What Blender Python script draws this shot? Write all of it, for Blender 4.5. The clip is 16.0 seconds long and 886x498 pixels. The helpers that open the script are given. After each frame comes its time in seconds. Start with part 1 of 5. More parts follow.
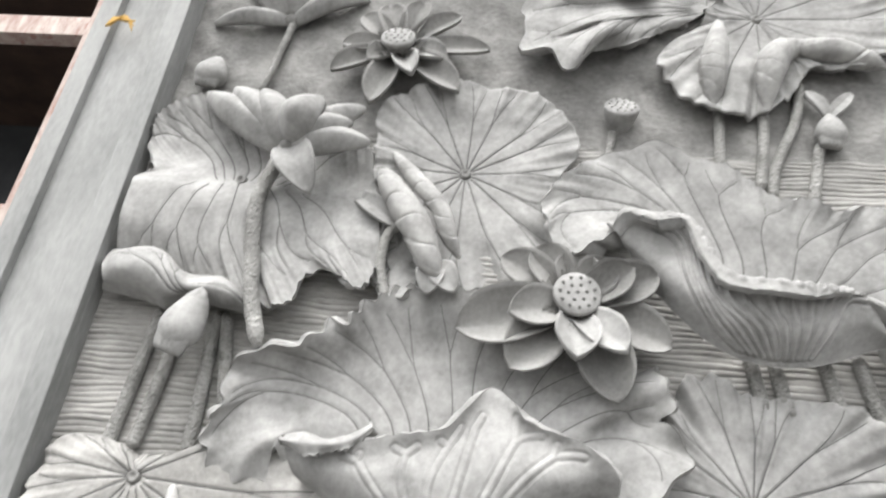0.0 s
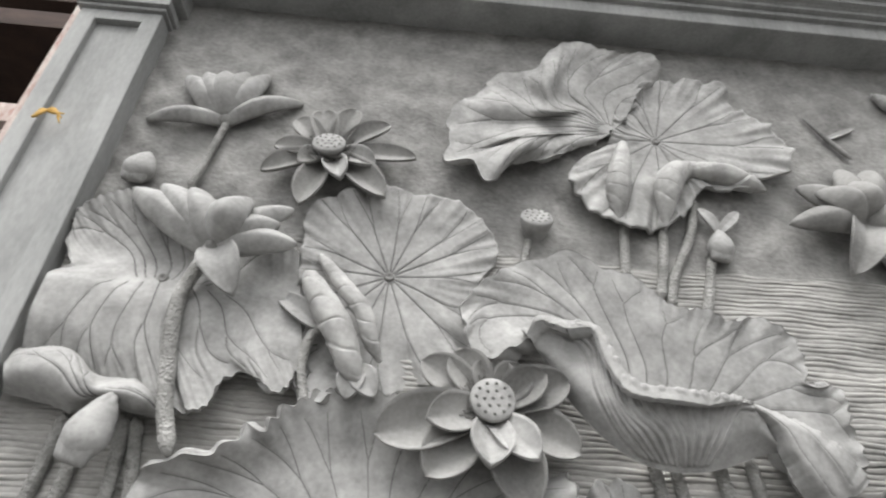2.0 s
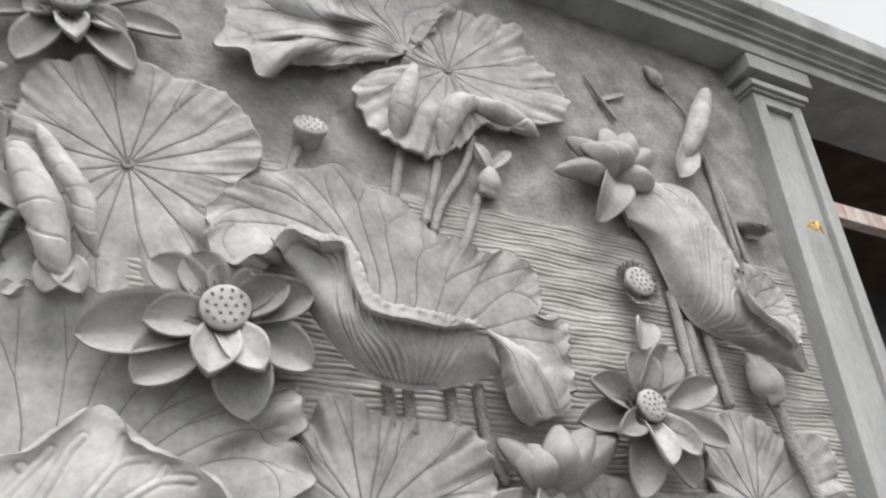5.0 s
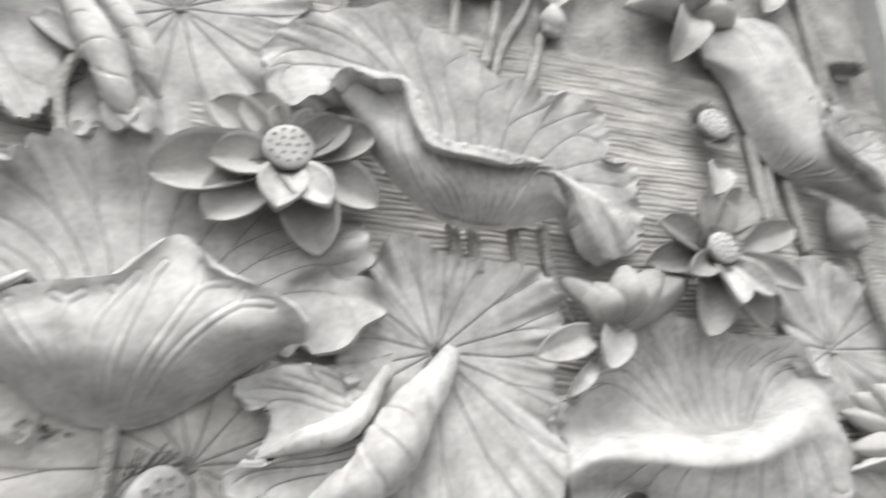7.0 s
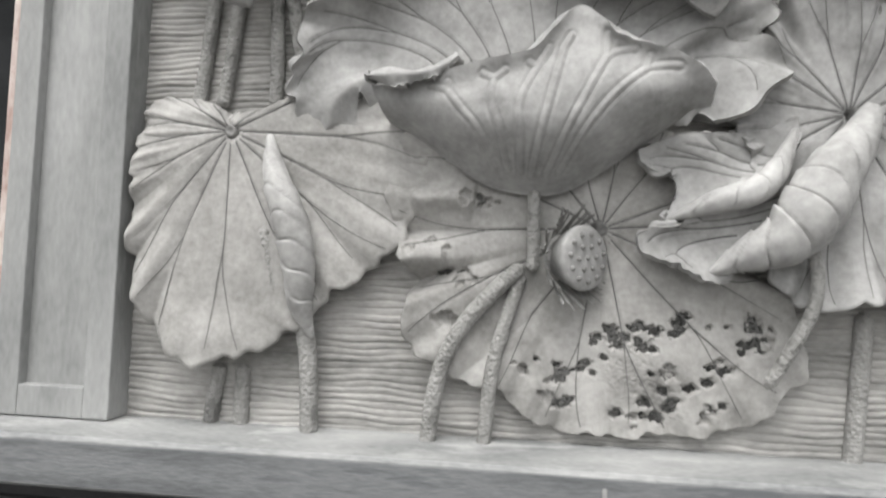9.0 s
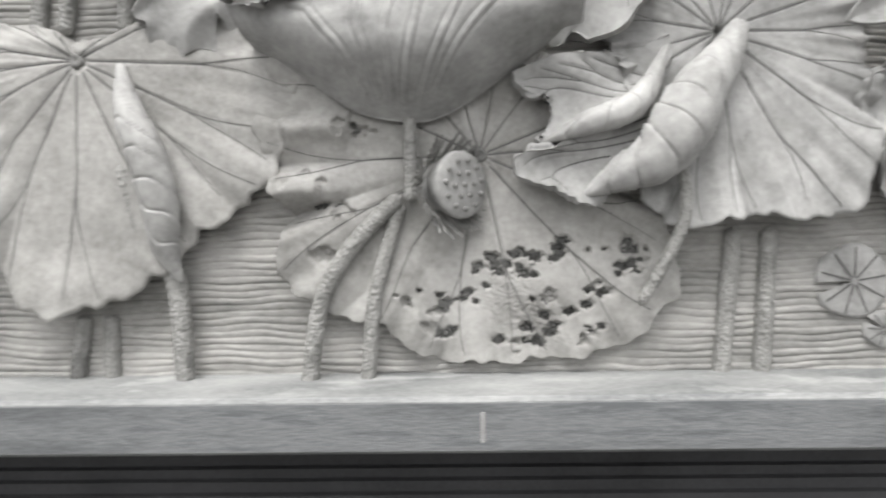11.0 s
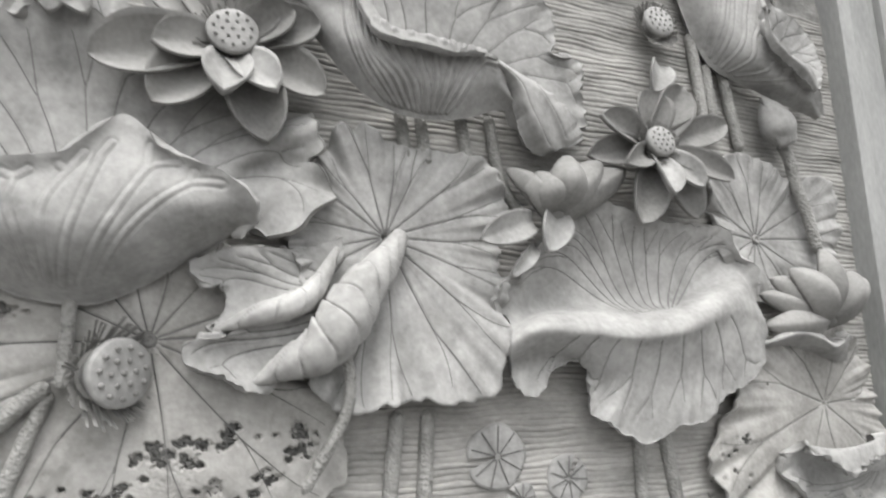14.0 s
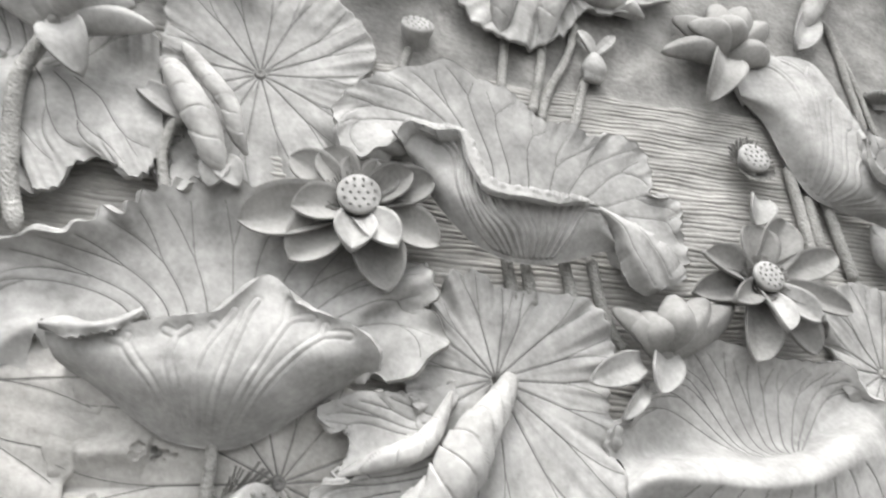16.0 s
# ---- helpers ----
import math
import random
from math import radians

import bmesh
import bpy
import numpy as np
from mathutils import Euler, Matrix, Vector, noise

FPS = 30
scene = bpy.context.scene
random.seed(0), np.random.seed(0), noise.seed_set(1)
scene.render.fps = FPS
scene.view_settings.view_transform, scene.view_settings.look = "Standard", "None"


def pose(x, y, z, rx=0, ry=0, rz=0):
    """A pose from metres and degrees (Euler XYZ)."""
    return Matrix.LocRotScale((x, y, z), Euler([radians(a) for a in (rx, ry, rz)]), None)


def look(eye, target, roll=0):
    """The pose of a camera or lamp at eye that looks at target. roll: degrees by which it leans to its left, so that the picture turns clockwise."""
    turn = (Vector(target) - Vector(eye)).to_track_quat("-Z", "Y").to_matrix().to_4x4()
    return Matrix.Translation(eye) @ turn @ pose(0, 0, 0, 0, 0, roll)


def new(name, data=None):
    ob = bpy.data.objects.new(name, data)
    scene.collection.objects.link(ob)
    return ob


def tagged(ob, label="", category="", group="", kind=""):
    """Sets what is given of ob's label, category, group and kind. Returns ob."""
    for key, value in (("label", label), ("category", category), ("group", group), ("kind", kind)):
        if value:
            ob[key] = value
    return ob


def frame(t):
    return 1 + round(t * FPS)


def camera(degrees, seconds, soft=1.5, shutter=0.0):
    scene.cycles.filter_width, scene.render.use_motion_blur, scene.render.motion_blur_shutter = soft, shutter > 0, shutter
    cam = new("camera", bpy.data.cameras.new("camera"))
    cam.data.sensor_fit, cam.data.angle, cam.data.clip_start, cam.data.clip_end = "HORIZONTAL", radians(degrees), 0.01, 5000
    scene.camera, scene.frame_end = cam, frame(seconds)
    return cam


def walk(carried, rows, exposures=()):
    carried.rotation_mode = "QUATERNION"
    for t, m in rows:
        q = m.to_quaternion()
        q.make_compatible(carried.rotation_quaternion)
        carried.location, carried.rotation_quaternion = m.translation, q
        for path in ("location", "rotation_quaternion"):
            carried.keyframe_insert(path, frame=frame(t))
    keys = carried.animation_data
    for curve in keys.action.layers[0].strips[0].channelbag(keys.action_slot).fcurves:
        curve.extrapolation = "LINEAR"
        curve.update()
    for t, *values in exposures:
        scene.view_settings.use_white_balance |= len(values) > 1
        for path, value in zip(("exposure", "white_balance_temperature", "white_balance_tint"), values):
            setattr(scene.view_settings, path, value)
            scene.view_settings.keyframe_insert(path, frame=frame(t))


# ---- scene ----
cam = camera(71.7, 16.0, soft=2.1, shutter=0.7)
PATH = [
    (0, (0.964, -1.439, 0.571), (0.836, 0.351, 1.452), 5.3),
    (0.5, (0.967, -1.474, 0.589), (0.896, 0.28, 1.547), 4.2),
    (1, (0.966, -1.507, 0.603), (0.911, 0.195, 1.651), 4.4),
    (1.5, (0.973, -1.524, 0.617), (0.976, 0.162, 1.693), 4.4),
    (2, (0.982, -1.528, 0.614), (1.061, 0.138, 1.717), 3.2),
    (2.5, (1.013, -1.526, 0.608), (1.189, 0.145, 1.694), 2.3),
    (3, (1.047, -1.517, 0.604), (1.348, 0.175, 1.627), 1.3),
    (3.5, (1.075, -1.515, 0.603), (1.502, 0.152, 1.622), 0.2),
    (4, (1.099, -1.506, 0.602), (1.613, 0.144, 1.61), 0.1),
    (4.2, (1.11, -1.499, 0.606), (1.659, 0.138, 1.615), 0.3),
    (6.3, (1.207, -1.413, 0.557), (1.976, 0.294, 1.259), -0.1),
    (6.5, (1.2, -1.405, 0.538), (1.924, 0.335, 1.209), -0.1),
    (7, (1.169, -1.387, 0.497), (1.717, 0.435, 1.114), 0.8),
    (7.5, (1.163, -1.387, 0.467), (1.271, 0.563, 0.898), 3.1),
    (8, (0.967, -1.356, 0.439), (0.8, 0.627, 0.638), 3.3),
    (8.2, (0.883, -1.374, 0.397), (0.681, 0.605, 0.6), 3.2),
    (10.3, (0.939, -1.324, 0.302), (0.734, 0.663, 0.22), 0.2),
    (10.5, (0.955, -1.321, 0.296), (0.794, 0.671, 0.231), 0.1),
    (11, (1.002, -1.31, 0.29), (0.982, 0.69, 0.246), -0.7),
    (11.5, (1.056, -1.302, 0.302), (1.21, 0.692, 0.287), -0.8),
    (12, (1.117, -1.302, 0.304), (1.466, 0.667, 0.318), -0.8),
    (12.5, (1.152, -1.321, 0.336), (1.615, 0.624, 0.395), -1.3),
    (13, (1.197, -1.364, 0.365), (1.836, 0.523, 0.54), -1.7),
    (13.5, (1.204, -1.401, 0.366), (1.927, 0.439, 0.674), -0.6),
    (14, (1.187, -1.424, 0.388), (1.877, 0.412, 0.779), -0.6),
    (14.5, (1.167, -1.443, 0.407), (1.784, 0.4, 0.878), -0.9),
    (15, (1.141, -1.466, 0.431), (1.703, 0.369, 0.992), -0.8),
    (15.5, (1.113, -1.474, 0.443), (1.606, 0.354, 1.086), 0.2),
    (16, (1.096, -1.493, 0.459), (1.504, 0.328, 1.178), 0.9),
]
walk(cam, [(t, look(e, g, r)) for t, e, g, r in PATH],
     exposures=((0.0, 1.4), (1.0, 1.35), (1.5, 1.18), (3.5, 0.99), (4.2, 0.95), (6.4, 1.5), (7.2, 1.44), (7.5, 1.24), (8.0, 1.08), (10.3, 0.88), (11.0, 1.06), (12.0, 1.22), (12.5, 1.14), (13.0, 1.36), (13.5, 1.12), (14.0, 1.05), (14.4, 1.15), (15.0, 1.36), (16.0, 1.46)))

# ---- light: bright overcast sky ----
world = bpy.data.worlds.new("overcast_sky")
scene.world = world
world.use_nodes = True
wn, wl = world.node_tree.nodes, world.node_tree.links
sky = wn.new("ShaderNodeTexSky")
sky.sky_type, sky.sun_disc = "NISHITA", False
sky.sun_elevation, sky.sun_rotation = radians(62), radians(200)
sky.dust_density = 4.0
hue = wn.new("ShaderNodeHueSaturation")
hue.inputs["Saturation"].default_value = 0.04
wl.new(sky.outputs[0], hue.inputs["Color"])
wl.new(hue.outputs[0], wn["Background"].inputs["Color"])
wn["Background"].inputs["Strength"].default_value = 0.15
sun_data = bpy.data.lights.new("sun", "SUN")
sun_data.energy, sun_data.angle, sun_data.color = 1.1, radians(40), (1.0, 0.98, 0.95)
sun = new("sun", sun_data)
sun.matrix_world = look((0.6, -2.0, 6.5), (1.0, 0.0, 1.0))


# ---- materials ----
def mat(name, dark, light, rough=0.75, spec=0.3, scale=3.0, grain=120.0, bump=0.15, stain=None, stretch=(1, 1, 1), voro=0.0, stain_lo=0.56, stain_hi=0.66):
    m = bpy.data.materials.new(name)
    m.use_nodes = True
    n, l = m.node_tree.nodes, m.node_tree.links
    b = n["Principled BSDF"]
    b.inputs["Roughness"].default_value = rough
    b.inputs["Specular IOR Level"].default_value = spec
    geo = n.new("ShaderNodeNewGeometry")
    mp = n.new("ShaderNodeMapping")
    mp.inputs["Scale"].default_value = stretch
    l.new(geo.outputs["Position"], mp.inputs["Vector"])
    big = n.new("ShaderNodeTexNoise")
    big.inputs["Scale"].default_value, big.inputs["Detail"].default_value, big.inputs["Roughness"].default_value = scale, 6, 0.6
    fine = n.new("ShaderNodeTexNoise")
    fine.inputs["Scale"].default_value, fine.inputs["Detail"].default_value = grain, 4
    l.new(mp.outputs[0], big.inputs["Vector"])
    l.new(mp.outputs[0], fine.inputs["Vector"])
    mix = n.new("ShaderNodeMath")
    mix.operation = "MULTIPLY_ADD"
    mix.inputs[1].default_value, mix.inputs[2].default_value = 0.35, -0.17
    l.new(fine.outputs["Fac"], mix.inputs[0])
    add = n.new("ShaderNodeMath")
    l.new(mix.outputs[0], add.inputs[0])
    l.new(big.outputs["Fac"], add.inputs[1])
    ramp = n.new("ShaderNodeValToRGB")
    ramp.color_ramp.elements[0].position, ramp.color_ramp.elements[1].position = 0.3, 0.72
    ramp.color_ramp.elements[0].color, ramp.color_ramp.elements[1].color = (*dark, 1), (*light, 1)
    l.new(add.outputs[0], ramp.inputs["Fac"])
    colour = ramp.outputs["Color"]
    if stain:
        sn = n.new("ShaderNodeTexNoise")
        sn.inputs["Scale"].default_value, sn.inputs["Detail"].default_value, sn.inputs["Roughness"].default_value = 7.0, 5, 0.7
        l.new(mp.outputs[0], sn.inputs["Vector"])
        sr = n.new("ShaderNodeMapRange")
        sr.inputs["From Min"].default_value, sr.inputs["From Max"].default_value = stain_lo, stain_hi
        sr.inputs["To Max"].default_value = 0.75
        l.new(sn.outputs["Fac"], sr.inputs["Value"])
        mc = n.new("ShaderNodeMix")
        mc.data_type = "RGBA"
        l.new(sr.outputs[0], mc.inputs["Factor"])
        l.new(colour, mc.inputs["A"])
        mc.inputs["B"].default_value = (*stain, 1)
        colour = mc.outputs["Result"]
    l.new(colour, b.inputs["Base Color"])
    bp = n.new("ShaderNodeBump")
    bp.inputs["Strength"].default_value, bp.inputs["Distance"].default_value = bump, 0.004
    h = fine.outputs["Fac"]
    if voro:
        vo = n.new("ShaderNodeTexVoronoi")
        vo.inputs["Scale"].default_value = voro
        l.new(mp.outputs[0], vo.inputs["Vector"])
        h = vo.outputs["Distance"]
    l.new(h, bp.inputs["Height"])
    l.new(bp.outputs[0], b.inputs["Normal"])
    return m


CLAY = mat("grey_cement", (0.205, 0.203, 0.198), (0.395, 0.391, 0.381), bump=0.34, scale=11, grain=70, stain=(0.20, 0.198, 0.188), stain_lo=0.58, stain_hi=0.85)
PALE = mat("pale_grey_cement", (0.24, 0.237, 0.23), (0.47, 0.465, 0.452), bump=0.14, scale=10, grain=60)
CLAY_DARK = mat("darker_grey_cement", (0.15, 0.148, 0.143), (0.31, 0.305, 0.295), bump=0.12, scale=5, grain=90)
PITTED = mat("pitted_cement", (0.205, 0.2, 0.19), (0.41, 0.402, 0.385), bump=0.4, scale=8, grain=80, stain=(0.05, 0.05, 0.048), stain_lo=0.68, stain_hi=0.70)
STEM = mat("pitted_stem_cement", (0.17, 0.168, 0.16), (0.37, 0.365, 0.35), bump=1.0, voro=125, scale=14, stain=(0.10, 0.099, 0.095), stain_lo=0.60, stain_hi=0.66)
WATER = mat("combed_cement", (0.20, 0.197, 0.188), (0.43, 0.42, 0.40), bump=0.45, scale=7, grain=80, stretch=(0.6, 1, 1.5))
PLASTER = mat("rough_plaster", (0.115, 0.113, 0.108), (0.295, 0.29, 0.28), bump=1.0, scale=7, grain=62, stain=(0.30, 0.295, 0.28), stain_lo=0.55, stain_hi=0.72, stretch=(0.9, 1, 1.1))
FRAME = mat("grey_frame_cement", (0.20, 0.203, 0.2), (0.36, 0.362, 0.355), bump=0.22, scale=5, grain=90, stretch=(1, 1, 0.35))
SILL = mat("stained_sill_cement", (0.13, 0.134, 0.136), (0.34, 0.342, 0.335), bump=0.3, scale=5, grain=110, stretch=(0.5, 1, 3), stain=(0.46, 0.46, 0.45), stain_lo=0.56, stain_hi=0.70)
# dark colour for vein lines: the shade and grime of a groove painted in
VEIN = mat("vein_shade_and_grime", (0.07, 0.07, 0.068), (0.15, 0.148, 0.144), bump=0.1)
FASCIA = mat("stained_fascia_cement", (0.10, 0.104, 0.107), (0.235, 0.24, 0.243), bump=0.3, scale=7, grain=90, stretch=(0.45, 1, 3.5), stain=(0.09, 0.095, 0.10), stain_lo=0.52, stain_hi=0.62)
# the shade below the overhanging sill is put into the plinth's base colour
PLINTH_SHADE = mat("plinth_shade", (0.022, 0.022, 0.023), (0.05, 0.05, 0.052), rough=0.6)
# one dark colour for pit dirt and for the shade inside holes
HOLE = mat("hole_shade_and_dirt", (0.05, 0.05, 0.048), (0.14, 0.138, 0.132), bump=0.3)
PINK = mat("weathered_painted_timber", (0.33, 0.22, 0.19), (0.62, 0.57, 0.53), scale=6, grain=40, stain=(0.30, 0.10, 0.08), stretch=(3, 3, 1))
BROWN = mat("dark_brown_timber", (0.03, 0.018, 0.014), (0.075, 0.045, 0.035), scale=5, stretch=(1, 1, 4))
# the darkness of the unlit room is put into this wall colour
SHADOWED = mat("interior_shade", (0.02, 0.022, 0.024), (0.05, 0.052, 0.055))
# tone set by how much light should bounce up to the undersides
GROUND = mat("bounce_ground", (0.06, 0.059, 0.057), (0.13, 0.128, 0.123), scale=1.5, grain=30)
STRAW = mat("yellow_twine", (0.42, 0.25, 0.06), (0.65, 0.42, 0.14), scale=30)


# ---- building helpers ----
def part(name, verts, faces, material, parent=None, label="", smooth=True):
    me = bpy.data.meshes.new(name)
    me.from_pydata(verts, [], faces)
    if smooth:
        me.polygons.foreach_set("use_smooth", [True] * len(me.polygons))
    me.materials.append(material)
    ob = new(name, me)
    if parent is not None:
        ob.parent = parent
    if label:
        tagged(ob, label)
    return ob


def thing(name, label, category, group="", kind=""):
    return tagged(new(name), label, category, group, kind)


def box(name, lo, hi, material, parent=None, label="", bevel=0.004):
    bm = bmesh.new()
    bmesh.ops.create_cube(bm, size=1.0)
    for v in bm.verts:
        v.co = Vector([(lo[i] + hi[i]) / 2 + v.co[i] * (hi[i] - lo[i]) for i in range(3)])
    if bevel:
        bmesh.ops.bevel(bm, geom=bm.edges[:], offset=bevel, segments=2, affect="EDGES", profile=0.6)
    me = bpy.data.meshes.new(name)
    bm.to_mesh(me)
    bm.free()
    me.materials.append(material)
    ob = new(name, me)
    if parent is not None:
        ob.parent = parent
    if label:
        tagged(ob, label)
    return ob


def ring(values, a):
    """Smooth periodic curve through evenly spaced values, at the angles a (0 to 1)."""
    v = np.asarray(values, float)
    n = len(v)
    x = np.mod(a, 1.0) * n
    i = np.floor(x).astype(int)
    f = x - i
    p0, p1, p2, p3 = v[(i - 1) % n], v[i % n], v[(i + 1) % n], v[(i + 2) % n]
    return p1 + 0.5 * f * (p2 - p0 + f * (2 * p0 - 5 * p1 + 4 * p2 - p3 + f * (3 * (p1 - p2) + p3 - p0)))


def curve(points, u):
    """Smooth open curve through points, at u (0 to 1)."""
    p = np.asarray(points, float)
    p = np.vstack([2 * p[0] - p[1], p, 2 * p[-1] - p[-2]])
    n = len(p) - 3
    x = np.clip(u, 0, 1) * n
    i = np.minimum(np.floor(x).astype(int), n - 1)
    f = (x - i)[:, None]
    p0, p1, p2, p3 = p[i], p[i + 1], p[i + 2], p[i + 3]
    return p1 + 0.5 * f * (p2 - p0 + f * (2 * p0 - 5 * p1 + 4 * p2 - p3 + f * (3 * (p1 - p2) + p3 - p0)))


def grid_faces(rows, cols, wrap):
    r = np.arange(rows - 1)[:, None]
    c = np.arange(cols if wrap else cols - 1)[None, :]
    d = (c + 1) % cols
    q = np.stack([r * cols + c, r * cols + d, (r + 1) * cols + d, (r + 1) * cols + c], -1)
    return q.reshape(-1, 4).tolist()


def leaf(label, centre, radii, edge, high=0.03, bulge=0.0, power=1.5, ruffle=0.012, waves=9, veins=14, first=0.0, sweep=1.0,
         material=None, seed=1, boss=True, fork=0.55, jag=0.03, into=None, blade="blade", thick=0.014, ridges=(), pleat=0.0003, cavities=(), crumbs=(), rows=44):
    """A carved lotus leaf: radii and edge heights run counter-clockwise from the right; heights stand out of the wall.
    ridges: (path of x, z; height; width above; width below) of rounded folds in the blade;
    cavities: (x, z, radius, depth) eaten out of it; crumbs: (x, z, radius) of crumbling patches."""
    rng = np.random.RandomState(seed)
    material = material or CLAY
    cx, cz = centre
    na, nr = 640, rows
    ph = rng.rand(12) * 6.283
    rays = [(first + (k + 0.35 * (rng.rand() - 0.5)) * sweep / veins) % 1.0 for k in range(veins)]

    def outline(a):
        t = 2 * math.pi * a
        w = t + 0.35 * np.sin(2 * t + ph[8]) + 0.15 * np.sin(5 * t + ph[9])
        scallop = 1.3 - 2 * np.abs(np.sin(waves * 0.5 * w + ph[3])) ** 1.4
        j = -0.9 * scallop * (0.45 + 0.35 * np.sin(2 * t + ph[10]) + 0.35 * np.sin(5 * t + ph[6])) + np.sin(23 * t + ph[1]) * 0.30 + np.sin(41 * t + ph[2]) * 0.22 + 0.16 * np.sin(67 * t + ph[0])
        return ring(radii, a) * (1 + jag * j)

    def spread(s):
        return np.where(s > fork, 0.30 * (s - fork) / veins * sweep * 1.6, 0.0)

    def height(s, a):
        t = 2 * math.pi * a
        r = outline(a)
        h = high + (ring(edge, a) - high) * s ** power + bulge * np.sin(math.pi * np.minimum(s, 1)) ** 0.8
        size = np.minimum(r / 0.25, 1.2)
        w = t + 0.35 * np.sin(2 * t + ph[8]) + 0.15 * np.sin(5 * t + ph[9])
        wave = np.abs(np.sin(waves * 0.5 * w + ph[3])) * 2 - 1.2
        h = h + 1.3 * ruffle * size * s ** 4 * (wave * (0.5 + 0.45 * np.sin(2 * t + ph[4]) + 0.4 * np.sin(5 * t + ph[6])) + 0.3 * np.sin((2 * waves + 1) * t + ph[5]) + 0.15 * np.sin(47 * t + ph[11]))
        h = h + 0.004 * np.sin(7 * s * r / 0.3 - 2 * t + ph[9]) * s * np.sin(3 * t + ph[10]) + 0.0015 * np.sin(14 * s * r / 0.3 + 3 * t + ph[6]) * s + 0.003 * np.sin(5 * t - 9 * s + ph[7]) * s + 0.0006 * np.sin(31 * s * r / 0.3 + 17 * t + ph[2]) * s
        x, z = cx + s * r * np.cos(t), cz + s * r * np.sin(t)
        for path, amp, up, down in ridges:
            q = curve([(px, pz, 0) for px, pz in path], np.linspace(0, 1, 40))
            best = np.full(np.shape(x), 9.0)
            sign = np.zeros(np.shape(x))
            along = np.zeros(np.shape(x))
            for k in range(40):
                d = np.hypot(x - q[k, 0], z - q[k, 1])
                m = d < best
                best = np.where(m, d, best)
                sign = np.where(m, z - q[k, 1], sign)
                along = np.where(m, k / 39, along)
            wd = np.where(sign > 0, up, down)
            h = h + amp * np.exp(-(best / wd) ** 2) * np.clip(np.minimum(along, 1 - along) * 8 + 0.25, 0, 1)
        if len(cavities) and np.ndim(x) == 2:
            wob = 0.28 * np.sin(260 * x + 190 * z) + 0.22 * np.sin(410 * z - 330 * x + 2) + 0.2 * np.sin(610 * x + 90 * z + 1)
            dent = np.zeros(np.shape(x))
            for px, pz, pr, deep in cavities:
                q = 1 - np.hypot((x - px) / 1.35, z - pz) / pr + 0.5 * wob
                dent = np.maximum(dent, deep * np.clip(q * 3.0, 0, 1))
            for px, pz, pr in crumbs:
                q = np.clip(1.3 - np.hypot(x - px, z - pz) / pr, 0, 1)
                dent = dent + 0.004 * q * np.abs(np.sin(190 * x + 5 * np.sin(61 * z) + 3 * np.sin(133 * x + 70 * z)) * np.sin(230 * z + 6 * np.sin(47 * x) + 3 * np.sin(151 * z - 90 * x)))
            h = h - dent
        nearest = np.full(np.shape(x), 9.0)
        for va in rays:
            for side in (-1, 1):
                off = side * spread(s)
                da = np.abs((a - va - off + 0.5) % 1.0 - 0.5)
                nearest = np.minimum(nearest, da)
                d = da * 6.283 * s * r
                h = h - 0.0013 * np.exp(-(d / 0.0032) ** 2)
        h = h + pleat * s * np.minimum(1, np.sin(np.minimum(nearest * veins / sweep, 0.5) * math.pi)) ** 0.7
        return h

    a = np.arange(na) / na
    ss = np.linspace(0, 1, nr) ** 0.85
    S, A = np.meshgrid(ss, a, indexing="ij")
    R = outline(A)
    Hh = height(S, A)
    rim_h, rim_r = Hh[-1], R[-1]
    X = [cx + S * R * np.cos(2 * math.pi * A)]
    Z = [cz + S * R * np.sin(2 * math.pi * A)]
    Y = [-Hh]
    for k, back in ((1.004, 0.35 * thick), (0.998, thick), (0.94, thick + 0.012), (0.80, None)):
        X.append((cx + k * rim_r * np.cos(2 * math.pi * a))[None])
        Z.append((cz + k * rim_r * np.sin(2 * math.pi * a))[None])
        Y.append(-(np.minimum(rim_h - 0.03, 0.0) if back is None else rim_h - back)[None])
    V = np.stack([np.vstack(X), np.vstack(Y), np.vstack(Z)], -1).reshape(-1, 3)
    root = into or thing("lotus_leaf", label, "lotus leaf", "carved lotus leaves")
    body = part(blade, V.tolist(), grid_faces(nr + 4, na, True), material, root)
    # thin dark strips laid over the grooves paint in their shade
    for va in rays:
        u = np.linspace(0.06, 0.97, 44)
        for side in (-1, 1):
            us = u if side == 1 else u[u >= fork]
            aa = va + side * spread(us)
            r = outline(aa)
            if r.min() < 0.06 or rng.rand() < 0.12 * (side < 0):
                continue
            us = us * (1 if side == 1 else rng.uniform(0.93, 1.0))
            aa = va + side * spread(us) + 0.0025 * np.sin(9 * us + 40 * va) * us
            r = outline(aa)
            x, z = cx + us * r * np.cos(2 * math.pi * aa), cz + us * r * np.sin(2 * math.pi * aa)
            w = (0.0017 - 0.0009 * us) * (1 if side == 1 else 0.75)
            hh = height(us, aa) + 0.0012
            dx, dz = np.gradient(x), np.gradient(z)
            ln = np.hypot(dx, dz)
            nx, nz = -dz / ln * w, dx / ln * w
            V = np.concatenate([np.stack([x + nx, -hh, z + nz], -1), np.stack([x, -hh - 0.0006, z], -1), np.stack([x - nx, -hh, z - nz], -1)])
            m = len(us)
            F = [(i, i + 1, m + i + 1, m + i) for i in range(m - 1)] + [(m + i, m + i + 1, 2 * m + i + 1, 2 * m + i) for i in range(m - 1)]
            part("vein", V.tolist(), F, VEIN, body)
    if boss:
        lathe("boss", (cx, cz), high - 0.002, ((0.001, 0.003), (0.005, 0.003), (0.008, 0.007), (0.011, 0.008), (0.014, 0.004), (0.016, -0.004)), CLAY_DARK, body)
    return root


